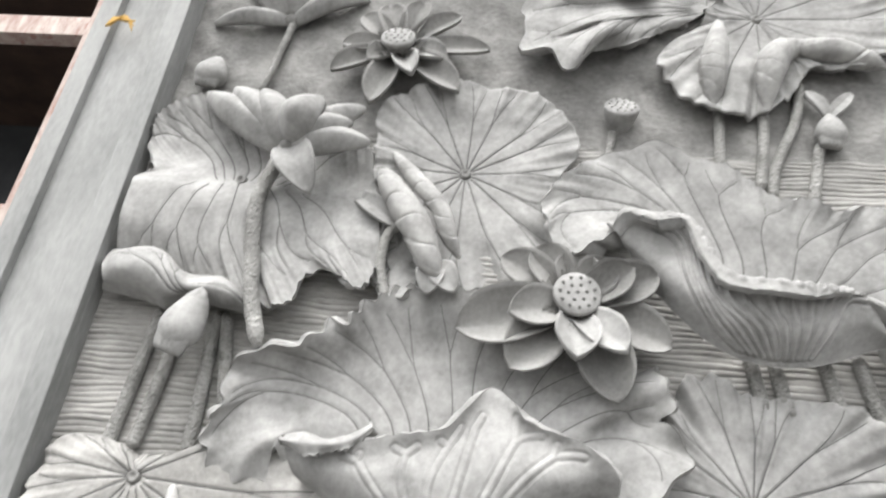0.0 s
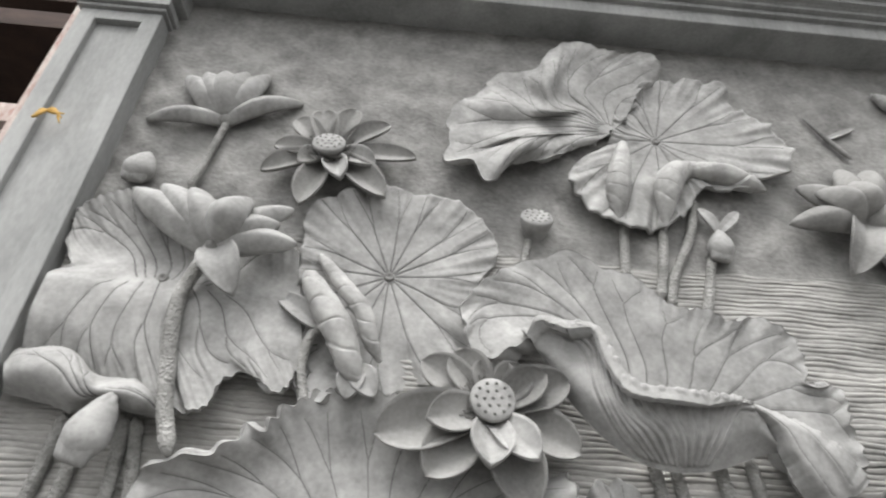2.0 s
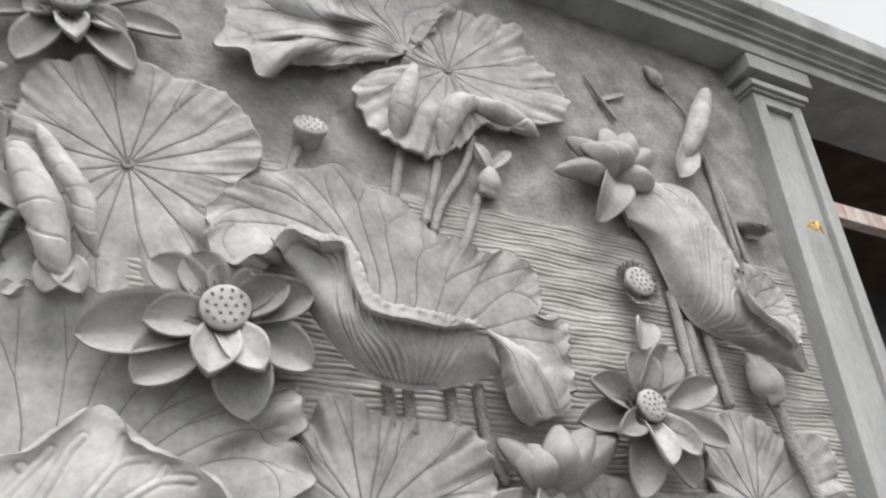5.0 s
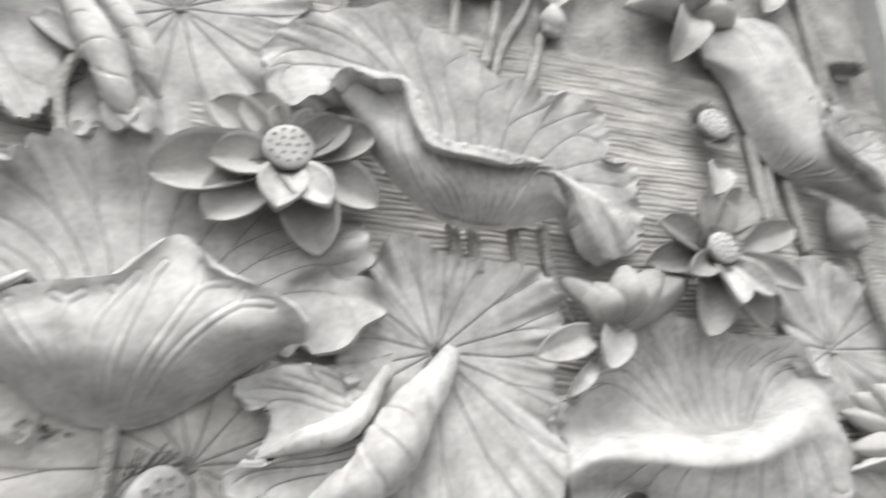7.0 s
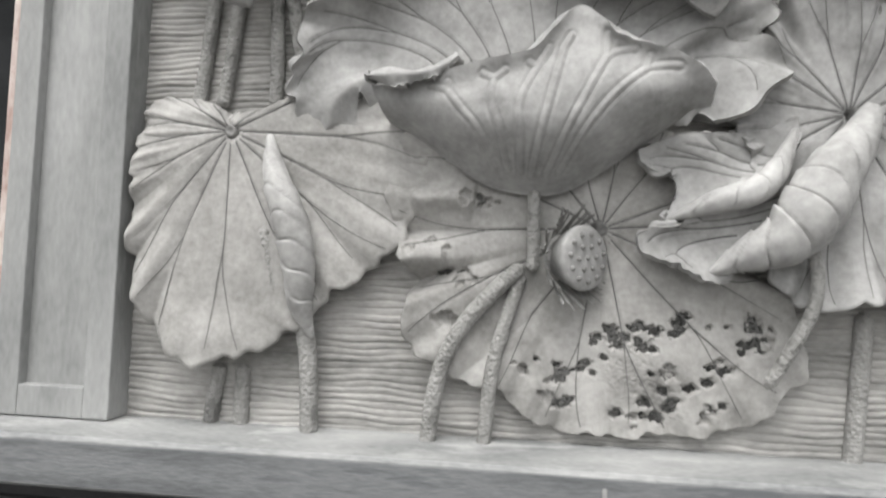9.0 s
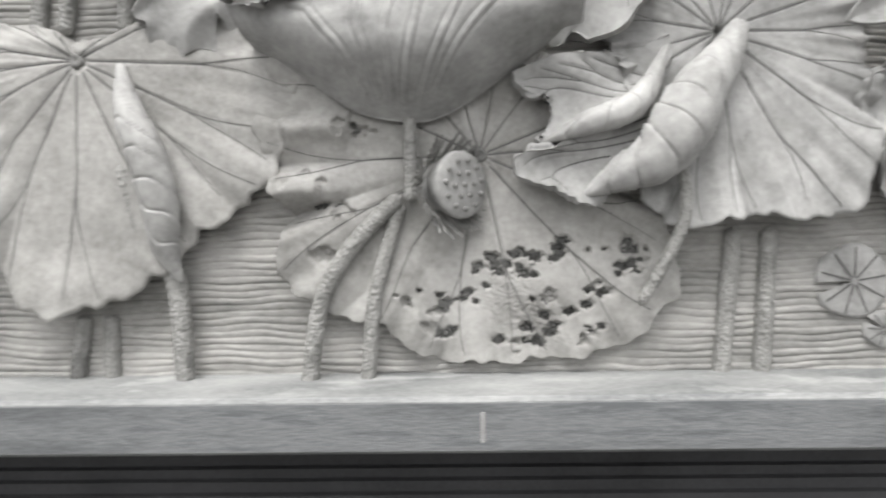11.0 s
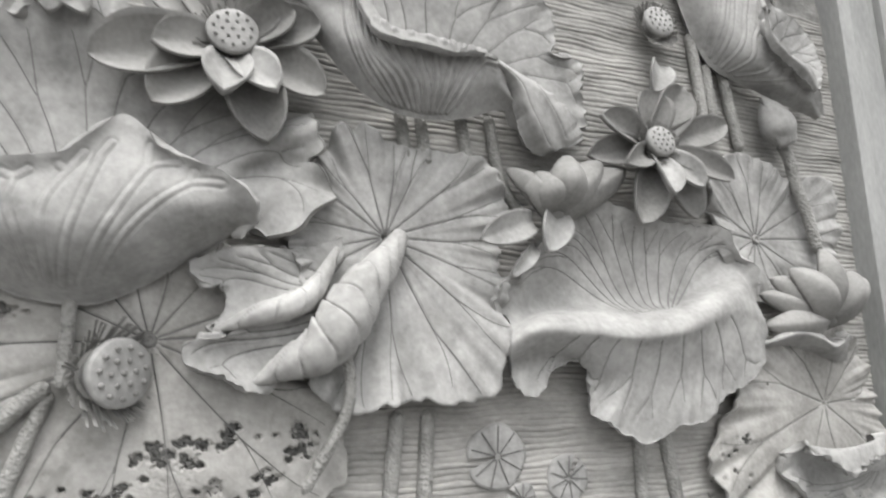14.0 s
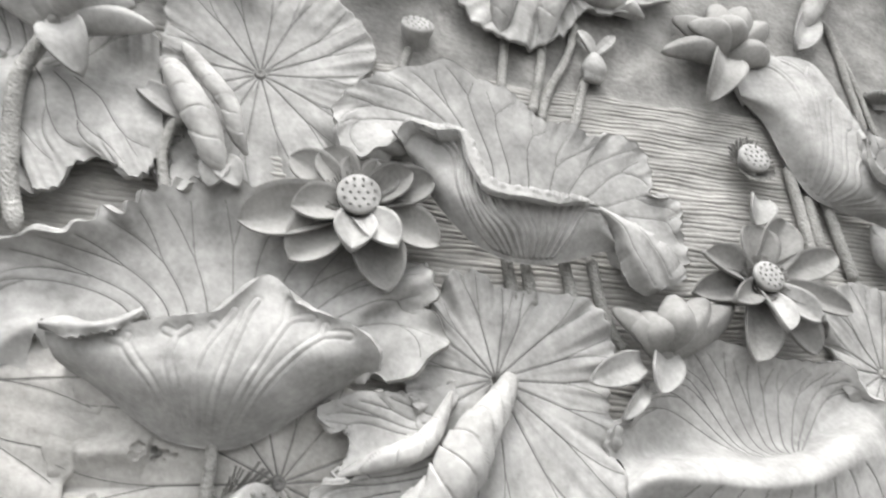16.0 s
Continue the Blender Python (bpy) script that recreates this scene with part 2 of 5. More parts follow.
def through_rows(paths, nu, nv):
    """Grid of nv x nu points on a smooth surface through paths of (x, height, z), each spread evenly by its length."""
    rows = []
    for p in paths:
        q = curve([(x, -h, z) for x, h, z in p], np.linspace(0, 1, 400))
        d = np.concatenate([[0], np.cumsum(np.linalg.norm(np.diff(q, axis=0), axis=1))])
        rows.append(np.stack([np.interp(np.linspace(0, d[-1], nu), d, q[:, k]) for k in range(3)], -1))
    R = np.stack(rows)
    R = np.concatenate([2 * R[:1] - R[1:2], R, 2 * R[-1:] - R[-2:-1]])
    n = len(rows) - 1
    x = np.linspace(0, n, nv)
    i = np.minimum(np.floor(x).astype(int), n - 1)
    f = (x - i)[:, None, None]
    p0, p1, p2, p3 = R[i], R[i + 1], R[i + 2], R[i + 3]
    return p1 + 0.5 * f * (p2 - p0 + f * (2 * p0 - 5 * p1 + 4 * p2 - p3 + f * (3 * (p1 - p2) + p3 - p0)))


def normals(G):
    N = np.cross(np.gradient(G, axis=1), np.gradient(G, axis=0))
    N /= np.linalg.norm(N, axis=2)[..., None] + 1e-9
    return N * (-1 if N[..., 1].mean() > 0 else 1)


def sheet(name, paths, root, fans=(), ribs=0.0, ruffle=(0.0, 0.0), waves=9, seed=1, material=None, thick=0.014, lumps=0.0025, nu=300, nv=110, close=0.0):
    """A carved blade drawn through paths of (x, height, z) from one edge to the other.
    fans: (u of the root, its spread, v of the root, v of the tips, first u, last u, count) of veins that fork towards the tips;
    ribs: how boldly the veins are raised; ruffle: wavy play of the first and last edge; close: how far the back is drawn to the wall."""
    rng = np.random.RandomState(seed)
    G = through_rows(paths, nu, nv)
    u, v = np.linspace(0, 1, nu)[None, :], np.linspace(0, 1, nv)[:, None]
    N = normals(G)
    ph = rng.rand(8) * 6.283
    for amp, near in ((ruffle[0], 1 - v), (ruffle[1], v)):
        if not amp:
            continue
        w = 6.283 * waves * (u + 0.05 * np.sin(7 * u + ph[0]) + 0.02 * np.sin(17 * u + ph[1]))
        play = (np.abs(np.sin(w / 2 + ph[2])) * 1.8 - 1.1) * (0.6 + 0.4 * np.sin(9 * u + ph[3])) + 0.35 * np.sin(1.7 * w + 3 * np.sin(5 * u + ph[7]) + ph[4]) + 0.13 * np.sin(3.9 * w + 4 * np.sin(9 * u) + ph[5])
        G = G + N * (amp * play * near ** 7)[..., None]
        inward = (G[6] - G[0])[None] if near[0, 0] == 1 else (G[-7] - G[-1])[None]
        inward = inward / (np.linalg.norm(inward, axis=2)[..., None] + 1e-6)
        G = G + inward * (amp * 0.55 * (play + 0.5 * np.sin(3.7 * w + ph[6])) * near ** 9)[..., None]
    lum = np.zeros((nv, nu))
    for k in range(14):
        fx, fz, p = rng.uniform(6, 34), rng.uniform(6, 34) * rng.choice((-1, 1)), rng.rand() * 6.28
        lum += np.sin(fx * G[..., 0] + fz * G[..., 2] + p) / (1 + 0.06 * (fx + abs(fz)))
    G = G + N * (lumps * lum / 1.6)[..., None]
    lines = []
    for ub, wb, vb, vt, ua, uz, count in fans:
        for k in range(count):
            ut = ua + (uz - ua) * (k + 0.5 + 0.3 * (rng.rand() - 0.5)) / count
            wts = np.linspace(0.04, rng.uniform(0.9, 0.985), 46)
            wig = 0.006 * np.sin(5 * wts + rng.rand() * 6) * wts
            at = rng.uniform(0.78, 0.88) if ribs else rng.uniform(0.5, 0.8)
            arm = rng.uniform(0.26, 0.42) * (uz - ua) / count
            for side in (-1, 1):
                keep = wts if side == 1 else wts[wts > at]
                if len(keep) < 4:
                    continue
                wg = wig if side == 1 else wig[wts > at]
                off = side * arm * np.clip((keep - at) / (1 - at), 0, 1) ** 0.8
                us = ub + wb * (ut - 0.5) + (ut - ub - wb * (ut - 0.5)) * keep ** 0.85 + wg + off
                lines.append((np.clip(us, 0.004, 0.996), np.clip(vb + (vt - vb) * keep, 0, 1), side))

    def on(grid, us, vs):
        x, y = us * (nu - 1), vs * (nv - 1)
        i, j = np.minimum(x.astype(int), nu - 2), np.minimum(y.astype(int), nv - 2)
        fx, fy = (x - i)[:, None], (y - j)[:, None]
        return (grid[j, i] * (1 - fx) + grid[j, i + 1] * fx) * (1 - fy) + (grid[j + 1, i] * (1 - fx) + grid[j + 1, i + 1] * fx) * fy

    N = normals(G)
    near = np.full((nv, nu), 9.0)
    for us, vs, side in lines:
        pts = on(G, us, vs)
        pts = np.concatenate([pts, (pts[1:] + pts[:-1]) / 2])
        for p in pts:
            near = np.minimum(near, np.linalg.norm(G - p, axis=2))
    if ribs:
        G = G + N * (ribs * (0.0016 * np.exp(-(near / 0.005) ** 2) - 0.0020 * np.exp(-((near - 0.009) / 0.0035) ** 2)))[..., None]
    else:
        G = G - N * (0.0022 * np.exp(-(near / 0.004) ** 2))[..., None]
    N = normals(G)
    V = G.reshape(-1, 3)
    F = grid_faces(nv, nu, False)
    idx = np.arange(nv * nu).reshape(nv, nu)
    loop = np.concatenate([idx[0], idx[1:, -1], idx[-1, -2::-1], idx[-2:0:-1, 0]])
    edge, mid, en = V[loop], V.mean(0), N.reshape(-1, 3)[loop]
    rings = [edge - en * 0.4 * thick + (edge - mid) * 0.004, edge - en * thick]
    inner = mid + (edge - en * thick - mid) * 0.9
    inner[:, 1] = np.minimum(inner[:, 1] + 0.03, 0.0) * (1 - close)
    rings.append(inner)
    base, n = len(V), len(loop)
    V = np.concatenate([V, *rings])
    prev = loop
    for k in range(3):
        nxt = base + k * n + np.arange(n)
        F += np.stack([prev, np.roll(prev, -1), np.roll(nxt, -1), nxt], -1).tolist()
        prev = nxt
    body = part(name, V.tolist(), F, material or CLAY, root)
    # dark strips along the veins carry the groove shade as colour
    if not ribs:
        for us, vs, side in lines:
            p, nn = on(G, us, vs), on(N, us, vs)
            t = np.gradient(p, axis=0)
            b = np.cross(t, nn)
            b /= np.linalg.norm(b, axis=1)[:, None] + 1e-9
            w = (np.linspace(0.0018, 0.0008, len(us)) * (1 if side == 1 else 0.7))[:, None]
            m = len(us)
            W = np.concatenate([p + b * w + nn * 0.0006, p + nn * 0.0012, p - b * w + nn * 0.0006])
            Q = [(i, i + 1, m + i + 1, m + i) for i in range(m - 1)] + [(m + i, m + i + 1, 2 * m + i + 1, 2 * m + i) for i in range(m - 1)]
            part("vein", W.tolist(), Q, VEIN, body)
    return body


def scatter(centres, seed=1, size=0.0145, deep=0.014):
    """Cavities (x, z, radius, depth) in clusters round centres (x, z, count)."""
    rng = random.Random(seed)
    return [(cx + rng.gauss(0, 0.021), cz + rng.gauss(0, 0.013), size * rng.uniform(0.3, 1.0), deep * rng.uniform(0.6, 1.0)) for cx, cz, n in centres for k in range(n)]


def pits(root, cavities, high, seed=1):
    """Dark patches at the bottom of the cavities of a leaf: dirt, with the cavity's shade coloured in."""
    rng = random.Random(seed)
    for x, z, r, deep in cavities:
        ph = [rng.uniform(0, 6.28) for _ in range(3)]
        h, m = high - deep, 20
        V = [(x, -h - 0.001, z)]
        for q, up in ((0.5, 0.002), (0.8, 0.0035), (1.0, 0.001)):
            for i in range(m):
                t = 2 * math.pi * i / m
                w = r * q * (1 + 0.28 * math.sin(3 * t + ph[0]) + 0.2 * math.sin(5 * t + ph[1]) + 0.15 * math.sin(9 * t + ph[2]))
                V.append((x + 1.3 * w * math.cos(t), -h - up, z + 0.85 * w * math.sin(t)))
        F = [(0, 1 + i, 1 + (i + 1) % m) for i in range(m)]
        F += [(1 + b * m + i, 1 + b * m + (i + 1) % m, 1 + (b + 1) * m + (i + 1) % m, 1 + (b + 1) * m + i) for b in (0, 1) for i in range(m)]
        part("pit", V, F, HOLE, root, "ragged dark patch of dirt and painted shade in a pit")


def lathe(name, centre, base, profile, material, parent, segments=28, tilt=None):
    """A turned shape that stands out of the wall at centre; profile: radius, height."""
    V = []
    for r, h in profile:
        for k in range(segments):
            t = 2 * math.pi * k / segments
            V.append(Vector((r * math.cos(t), -h, r * math.sin(t))))
    if tilt is not None:
        V = [tilt @ v for v in V]
    V = [(v.x + centre[0], v.y - base, v.z + centre[1]) for v in V]
    F = grid_faces(len(profile), segments, True)
    F.append(list(range(segments)))
    return part(name, V, F, material, parent)


def tube(name, path, radii, material, parent=None, label="", bands=0, flat=1.0, seed=0, rough=0.0, segs=20, steps=90, spiral=0.6, lump=0.0):
    """A tapered tube along path (x, height, z); bands: creases of a furled leaf."""
    u = np.linspace(0, 1, steps)
    P = curve([(x, -h, z) for x, h, z in path], u)
    r = np.maximum(curve([(v, 0, 0) for v in radii], u)[:, 0], 0.003)
    T = np.gradient(P, axis=0)
    T /= np.linalg.norm(T, axis=1)[:, None]
    out = np.array([0.0, -1.0, 0.0])
    N = out[None] - (T @ out)[:, None] * T
    N /= np.linalg.norm(N, axis=1)[:, None]
    B = np.cross(T, N)
    f = np.arange(segs) / segs * 2 * math.pi
    rng = np.random.RandomState(seed)
    rr = np.repeat(r[:, None], segs, 1)
    if bands:
        phase = bands * u[:, None] + spiral * np.sin(f)[None] + 0.25 * np.sin(2 * f + 5 * u[:, None]) + 0.3 * math.sin(seed)
        fr = phase - np.floor(phase)
        rr = rr * (0.94 + 0.11 * (1 - fr) ** 0.8 * np.minimum(1, fr / 0.06) - 0.13 * np.exp(-(np.minimum(fr, 1 - fr) / 0.03) ** 2) + 0.015 * np.sin(7 * f[None] + 9 * u[:, None]))
    if lump:
        rr = rr * (1 + lump * (np.sin(11 * u + seed)[:, None] + 0.7 * np.sin(3 * f[None] + 17 * u[:, None] + seed) + 0.5 * np.sin(29 * u + 2 * seed)[:, None]))
    if rough:
        rr = rr * (1 + rough * (rng.rand(steps, segs) - 0.5))
    end = np.minimum(1, np.minimum(np.linspace(0, steps - 1, steps), np.linspace(steps - 1, 0, steps)) / 3.0)
    rr = rr * np.sqrt(0.05 + 0.95 * end)[:, None]
    V = P[:, None] + rr[..., None] * (np.cos(f)[None, :, None] * N[:, None] * flat + np.sin(f)[None, :, None] * B[:, None])
    F = grid_faces(steps, segs, True) + [list(range(segs)), list(range((steps - 1) * segs, steps * segs))]
    return part(name, V.reshape(-1, 3).tolist(), F, material, parent, label)


def stem(root, path, radius, high=0.02):
    """A rough pitted stem of a leaf or flower."""
    x, z, *p = path[-1]
    path = [*path[:-1], (x, -0.04 if z < 0.02 else z, *p)]
    return tube("stem", [(x, high if len(p) == 0 else p[0], z) for x, z, *p in path], [radius, radius * 1.02, radius], STEM,
                root, "rough pitted stem", rough=0.06, segs=14, steps=70, seed=int(1000 * path[0][0]))


def petal(parent, base, tip, width, lift=0.05, cup=0.35, material=None, blunt=1.25, seed=0, label=""):
    """One petal from base to tip (x, height, z); lift: how far its middle arches out; cup: its hollow (over 0) or its back (under 0)."""
    b, t = Vector((base[0], -base[1], base[2])), Vector((tip[0], -tip[1], tip[2]))
    axis = t - b
    length = axis.length
    axis.normalize()
    out = Vector((0, -1, 0))
    nrm = (out - axis * out.dot(axis))
    nrm = nrm.normalized() if nrm.length > 0.05 else Vector((0, 0, 1))
    side = axis.cross(nrm)
    nu, nv = 20, 13
    rng = random.Random(seed)
    skew = rng.uniform(-0.06, 0.06)
    front, back = [], []
    for i in range(nu):
        u = i / (nu - 1)
        w = width * (max(math.sin(math.pi * (0.18 + 0.82 * u ** blunt)), 0.0) ** 0.62) + 0.0012
        for j in range(nv):
            v = 2 * j / (nv - 1) - 1
            curl = cup * w * (v * v - 0.25)
            mid = 0.06 * w * math.exp(-(v / 0.18) ** 2) * (-1 if cup > 0 else 1)
            h = lift * math.sin(math.pi * u) ** 0.9 + curl + mid + (0.25 * cup * width * u ** 4)
            p = b + axis * (length * u) + side * (w * v * (1 - 0.1 * abs(cup)) + skew * length * u * (1 - u)) + nrm * h
            front.append(tuple(p))
            edge = 1 - abs(v) ** 3 * 0.6
            back.append(tuple(p - nrm * (0.010 * edge + 0.006)))
    V = front + back
    n = nu * nv
    F = grid_faces(nu, nv, False)
    F += [tuple(n + k for k in reversed(f)) for f in F]
    loop = list(range(nv)) + [i * nv + nv - 1 for i in range(1, nu)] + [(nu - 1) * nv + j for j in range(nv - 2, -1, -1)] + [i * nv for i in range(nu - 2, 0, -1)]
    F += [(loop[(k + 1) % len(loop)], loop[k], n + loop[k], n + loop[(k + 1) % len(loop)]) for k in range(len(loop))]
    return part("petal", V, F, material or CLAY, parent, label)


def seed_pod(parent, centre, high, radius, tilt=None, seeds=18, depth=0.05, stamens=True, bumps=False):
    """A lotus pod: a flat-topped cone with seeds in rings, and the fringe of stamens behind it."""
    rot = tilt or Matrix.Identity(3)
    pod = lathe("seed_pod", centre, high, ((radius * 0.45, -depth), (radius * 0.8, -depth * 0.45), (radius, -0.006), (radius * 0.99, 0.002), (radius * 0.93, 0.006), (radius * 0.5, 0.008), (0.001, 0.009)),
                CLAY, parent, 32, rot)
    k = 0
    for r, n in ((0.0, 1), (0.38, 6), (0.72, 11)):
        for i in range(n):
            if k >= seeds:
                break
            k += 1
            t = 2 * math.pi * i / n + 0.3 * r
            o = rot @ Vector((radius * r * math.cos(t), -0.0085, radius * r * math.sin(t)))
            if bumps:
                prof = ((radius * 0.085, -0.002), (radius * 0.075, 0.003), (radius * 0.045, 0.005), (0.001, 0.0055))
                lathe("seed", (centre[0] + o.x, centre[1] + o.z), high - o.y, prof, CLAY_DARK, pod, 10, rot)
            else:
                # dark discs on the pod face colour in the shade of holes
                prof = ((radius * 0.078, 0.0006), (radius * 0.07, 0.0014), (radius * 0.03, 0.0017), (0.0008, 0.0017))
                lathe("seed_hole_shade", (centre[0] + o.x, centre[1] + o.z), high - o.y, prof, HOLE, pod, 9, rot)
    if stamens:
        V, F = [], []
        rng = random.Random(int(centre[0] * 977))
        for i in range(84):
            t = 2 * math.pi * i / 84 + rng.uniform(-0.03, 0.03)
            r0, r1 = radius * 0.75, radius * rng.uniform(1.25, 1.62)
            h0, h1 = -depth * 0.75, -0.008 + rng.uniform(-0.010, 0.006)
            c, s = Vector((math.cos(t), 0, math.sin(t))), Vector((-math.sin(t), 0, math.cos(t)))
            q = len(V)
            for r, h, w in ((r0, h0, 0.0018), (r1, h1, 0.0032)):
                for dx, dh in ((-1, 0), (0, 1.4), (1, 0)):
                    p = rot @ (c * r + s * (w * dx) + Vector((0, -(h + w * dh), 0)))
                    V.append((p.x + centre[0], p.y - high, p.z + centre[1]))
            F += [(q, q + 1, q + 4, q + 3), (q + 1, q + 2, q + 5, q + 4), (q + 3, q + 4, q + 5)]
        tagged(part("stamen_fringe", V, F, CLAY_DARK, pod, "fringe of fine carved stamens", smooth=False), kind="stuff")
    return pod


def bud(label, centre, high, width, length, angle, parent=None, name="lotus_bud"):
    """A closed bud: overlapping petals round a teardrop core; angle: way of its tip, degrees from the right."""
    root = thing(name, label, "lotus bud", "carved lotus buds")
    a = radians(angle)
    dx, dz = math.cos(a), math.sin(a)
    bx, bz = centre[0] - dx * length / 2, centre[1] - dz * length / 2
    tube("core", [(bx, high, bz), (bx + dx * length * 0.35, high + 0.004, bz + dz * length * 0.35), (bx + dx * length * 0.75, high, bz + dz * length * 0.75), (bx + dx * length, high - 0.01, bz + dz * length)],
         [width * 0.40, width * 0.98, width * 0.66, 0.004], CLAY, root, flat=0.8, segs=24, steps=40)
    for k, (o, f) in enumerate(((-0.55, 0.92), (0.55, 0.95), (0.0, 0.80))):
        px, pz = -dz * o * width, dx * o * width
        petal(root, (bx + px * 0.4, high + width * 0.35, bz + pz * 0.4), (bx + dx * length * (f + 0.08) + px * 0.12, high + width * 0.10, bz + dz * length * (f + 0.08) + pz * 0.12),
              width * 0.60, lift=width * 0.42, cup=-0.45, blunt=0.8, seed=k)
    return root


# ---- setting: panel, frame, ground ----
def back_panel():
    nx = 250
    x = np.linspace(-0.03, 3.23, nx)
    z = np.concatenate([np.linspace(-0.01, 1.64, 1050), np.linspace(1.65, 2.70, 190)])
    nz = len(z)
    X, Z = np.meshgrid(x, z)
    line = 1.618 + 0.012 * np.sin(3 * X) + 0.006 * np.sin(17 * X)
    wet = 1 / (1 + np.exp((Z - line) / 0.006))
    comb = Z / 0.0145 + 0.35 * np.sin(3.1 * X + 2.2 * Z) + 0.22 * np.sin(9 * X - 5 * Z) + 0.16 * np.sin(23 * X + 31 * np.floor(Z * 69)) + 0.5 * np.sin(6.0 * Z + 1.3 * X) + 0.10 * np.sin(41 * X + 60 * Z) + 0.3 * np.sin(1.9 * X - 3.3 * Z)
    saw = comb - np.floor(comb)
    rip = 0.0052 * (1 - np.exp(-(np.minimum(saw, 1 - saw) / 0.17) ** 2) + 0.35 * saw) * (0.62 + 0.25 * np.sin(5.7 * X + 21 * np.floor(comb)) + 0.2 * np.sin(19 * X + 37 * np.floor(comb)) + 0.12 * np.sin(47 * X + 11 * np.floor(comb)))
    rng = np.random.RandomState(5)
    lump = np.zeros_like(X)
    for k in range(26):
        fx, fz, p = rng.uniform(8, 60), rng.uniform(8, 60), rng.rand() * 6.28
        lump += np.sin(fx * X + fz * Z * rng.choice((-1, 1)) + p) / (1 + 0.05 * (fx + fz))
    lump *= 0.003
    Hh = wet * (rip + 0.004) + (1 - wet) * lump
    V = np.stack([X, -Hh, Z], -1).reshape(-1, 3)
    F = grid_faces(nz, nx, False)
    ob = part("wall_panel", V.tolist(), F, WATER)
    ob.data.materials.append(PLASTER)
    zc = (Z[:-1, :-1] + 0.003 > line[:-1, :-1]).astype(int).reshape(-1)
    ob.data.polygons.foreach_set("material_index", zc.tolist())
    tagged(ob, "relief ground with combed water ripples below and rough plaster above", "wall", kind="structure")
    slab = box("wall_slab", (-0.28, 0.012, -0.12), (3.48, 0.12, 2.72), CLAY_DARK)
    tagged(slab, "solid cement slab that backs the relief", "wall", kind="structure")


def moulding(name, profile, x0, x1, material, label):
    """A straight moulding along x; profile: (y, z) round its section."""
    n = len(profile)
    V = [(x0, y, z) for y, z in profile] + [(x1, y, z) for y, z in profile]
    F = [(i, (i + 1) % n, n + (i + 1) % n, n + i) for i in range(n)] + [list(range(n))[::-1], list(range(n, 2 * n))]
    ob = part(name, V, F, material, smooth=False)
    return tagged(ob, label, "moulding", kind="structure")


def pilaster(x0, x1, label):
    root = tagged(new("pilaster"), label, "pilaster", "pilasters of the frame", kind="structure")
    s = 0.062
    box("shaft_back", (x0, -0.052, 0.0), (x1, 0.15, 2.48), FRAME, root)
    box("border", (x0, -0.078, 0.0), (x0 + s, -0.05, 2.48), FRAME, root)
    box("border", (x1 - s, -0.078, 0.0), (x1, -0.05, 2.48), FRAME, root)
    box("border", (x0 + s, -0.0775, 2.43), (x1 - s, -0.05, 2.48), FRAME, root)
    box("border", (x0 + s, -0.0775, 0.0), (x1 - s, -0.05, 0.07), FRAME, root)
    box("capital", (x0 - 0.012, -0.092, 2.482), (x1 + 0.012, 0.15, 2.497), FRAME, root)
    box("capital", (x0 - 0.025, -0.108, 2.499), (x1 + 0.025, 0.15, 2.532), FRAME, root)
    box("neck", (x0 - 0.008, -0.085, 2.534), (x1 + 0.008, 0.15, 2.565), FRAME, root)
    box("abacus", (x0 - 0.045, -0.132, 2.567), (x1 + 0.045, 0.15, 2.653), FRAME, root)


back_panel()
pilaster(-0.285, 0.0, "grey cement pilaster with a sunken face")
pilaster(3.2, 3.49, "grey cement pilaster with a sunken face")
moulding("cornice", [(0.2, 2.655), (-0.137, 2.655), (-0.14, 2.658), (-0.14, 2.717), (-0.143, 2.72), (-0.158, 2.72), (-0.16, 2.722), (-0.16, 2.741), (-0.178, 2.743), (-0.18, 2.745), (-0.18, 2.757), (-0.19, 2.764), (-0.21, 2.766), (-0.21, 2.79), (-0.245, 2.80), (-0.25, 2.806), (-0.25, 2.90), (-0.245, 2.906), (0.2, 2.92)], -0.36, 4.6, FRAME, "stepped grey cement cornice over the relief")
moulding("sill", [(0.2, 0.0), (-0.195, -0.004), (-0.205, -0.012), (-0.205, -0.102), (-0.197, -0.108), (0.2, -0.108)], -0.5, 3.7, SILL, "water-stained grey cement sill under the relief")
moulding("sill_front", [(-0.19, -0.014), (-0.2085, -0.014), (-0.2085, -0.1), (-0.19, -0.1)], -0.5, 3.7, FASCIA, "dark water-stained cement face of the sill")
box_mark = tagged(box("chalk_mark", (1.055, -0.2105, -0.085), (1.063, -0.208, -0.03), CLAY, bevel=0), "pale scratch on the sill face", "mark", kind="structure")
moulding("plinth", [(0.2, -0.109), (-0.08, -0.109), (-0.08, -0.172), (-0.095, -0.174), (-0.095, -0.192), (-0.11, -0.194), (-0.11, -0.214), (-0.125, -0.216), (-0.125, -1.2), (0.2, -1.2)], -0.45, 3.65, PLINTH_SHADE, "plinth coloured dark for the shade under the sill")
# out of view: added as a reflector below the relief
ground = part("ground", [(-400, -400, -1.2), (400, -400, -1.2), (400, 400, -1.2), (-400, 400, -1.2)], [(0, 1, 2, 3)], GROUND)
tagged(ground, "unseen grey ground added to bounce light onto the wall", "ground", kind="structure")


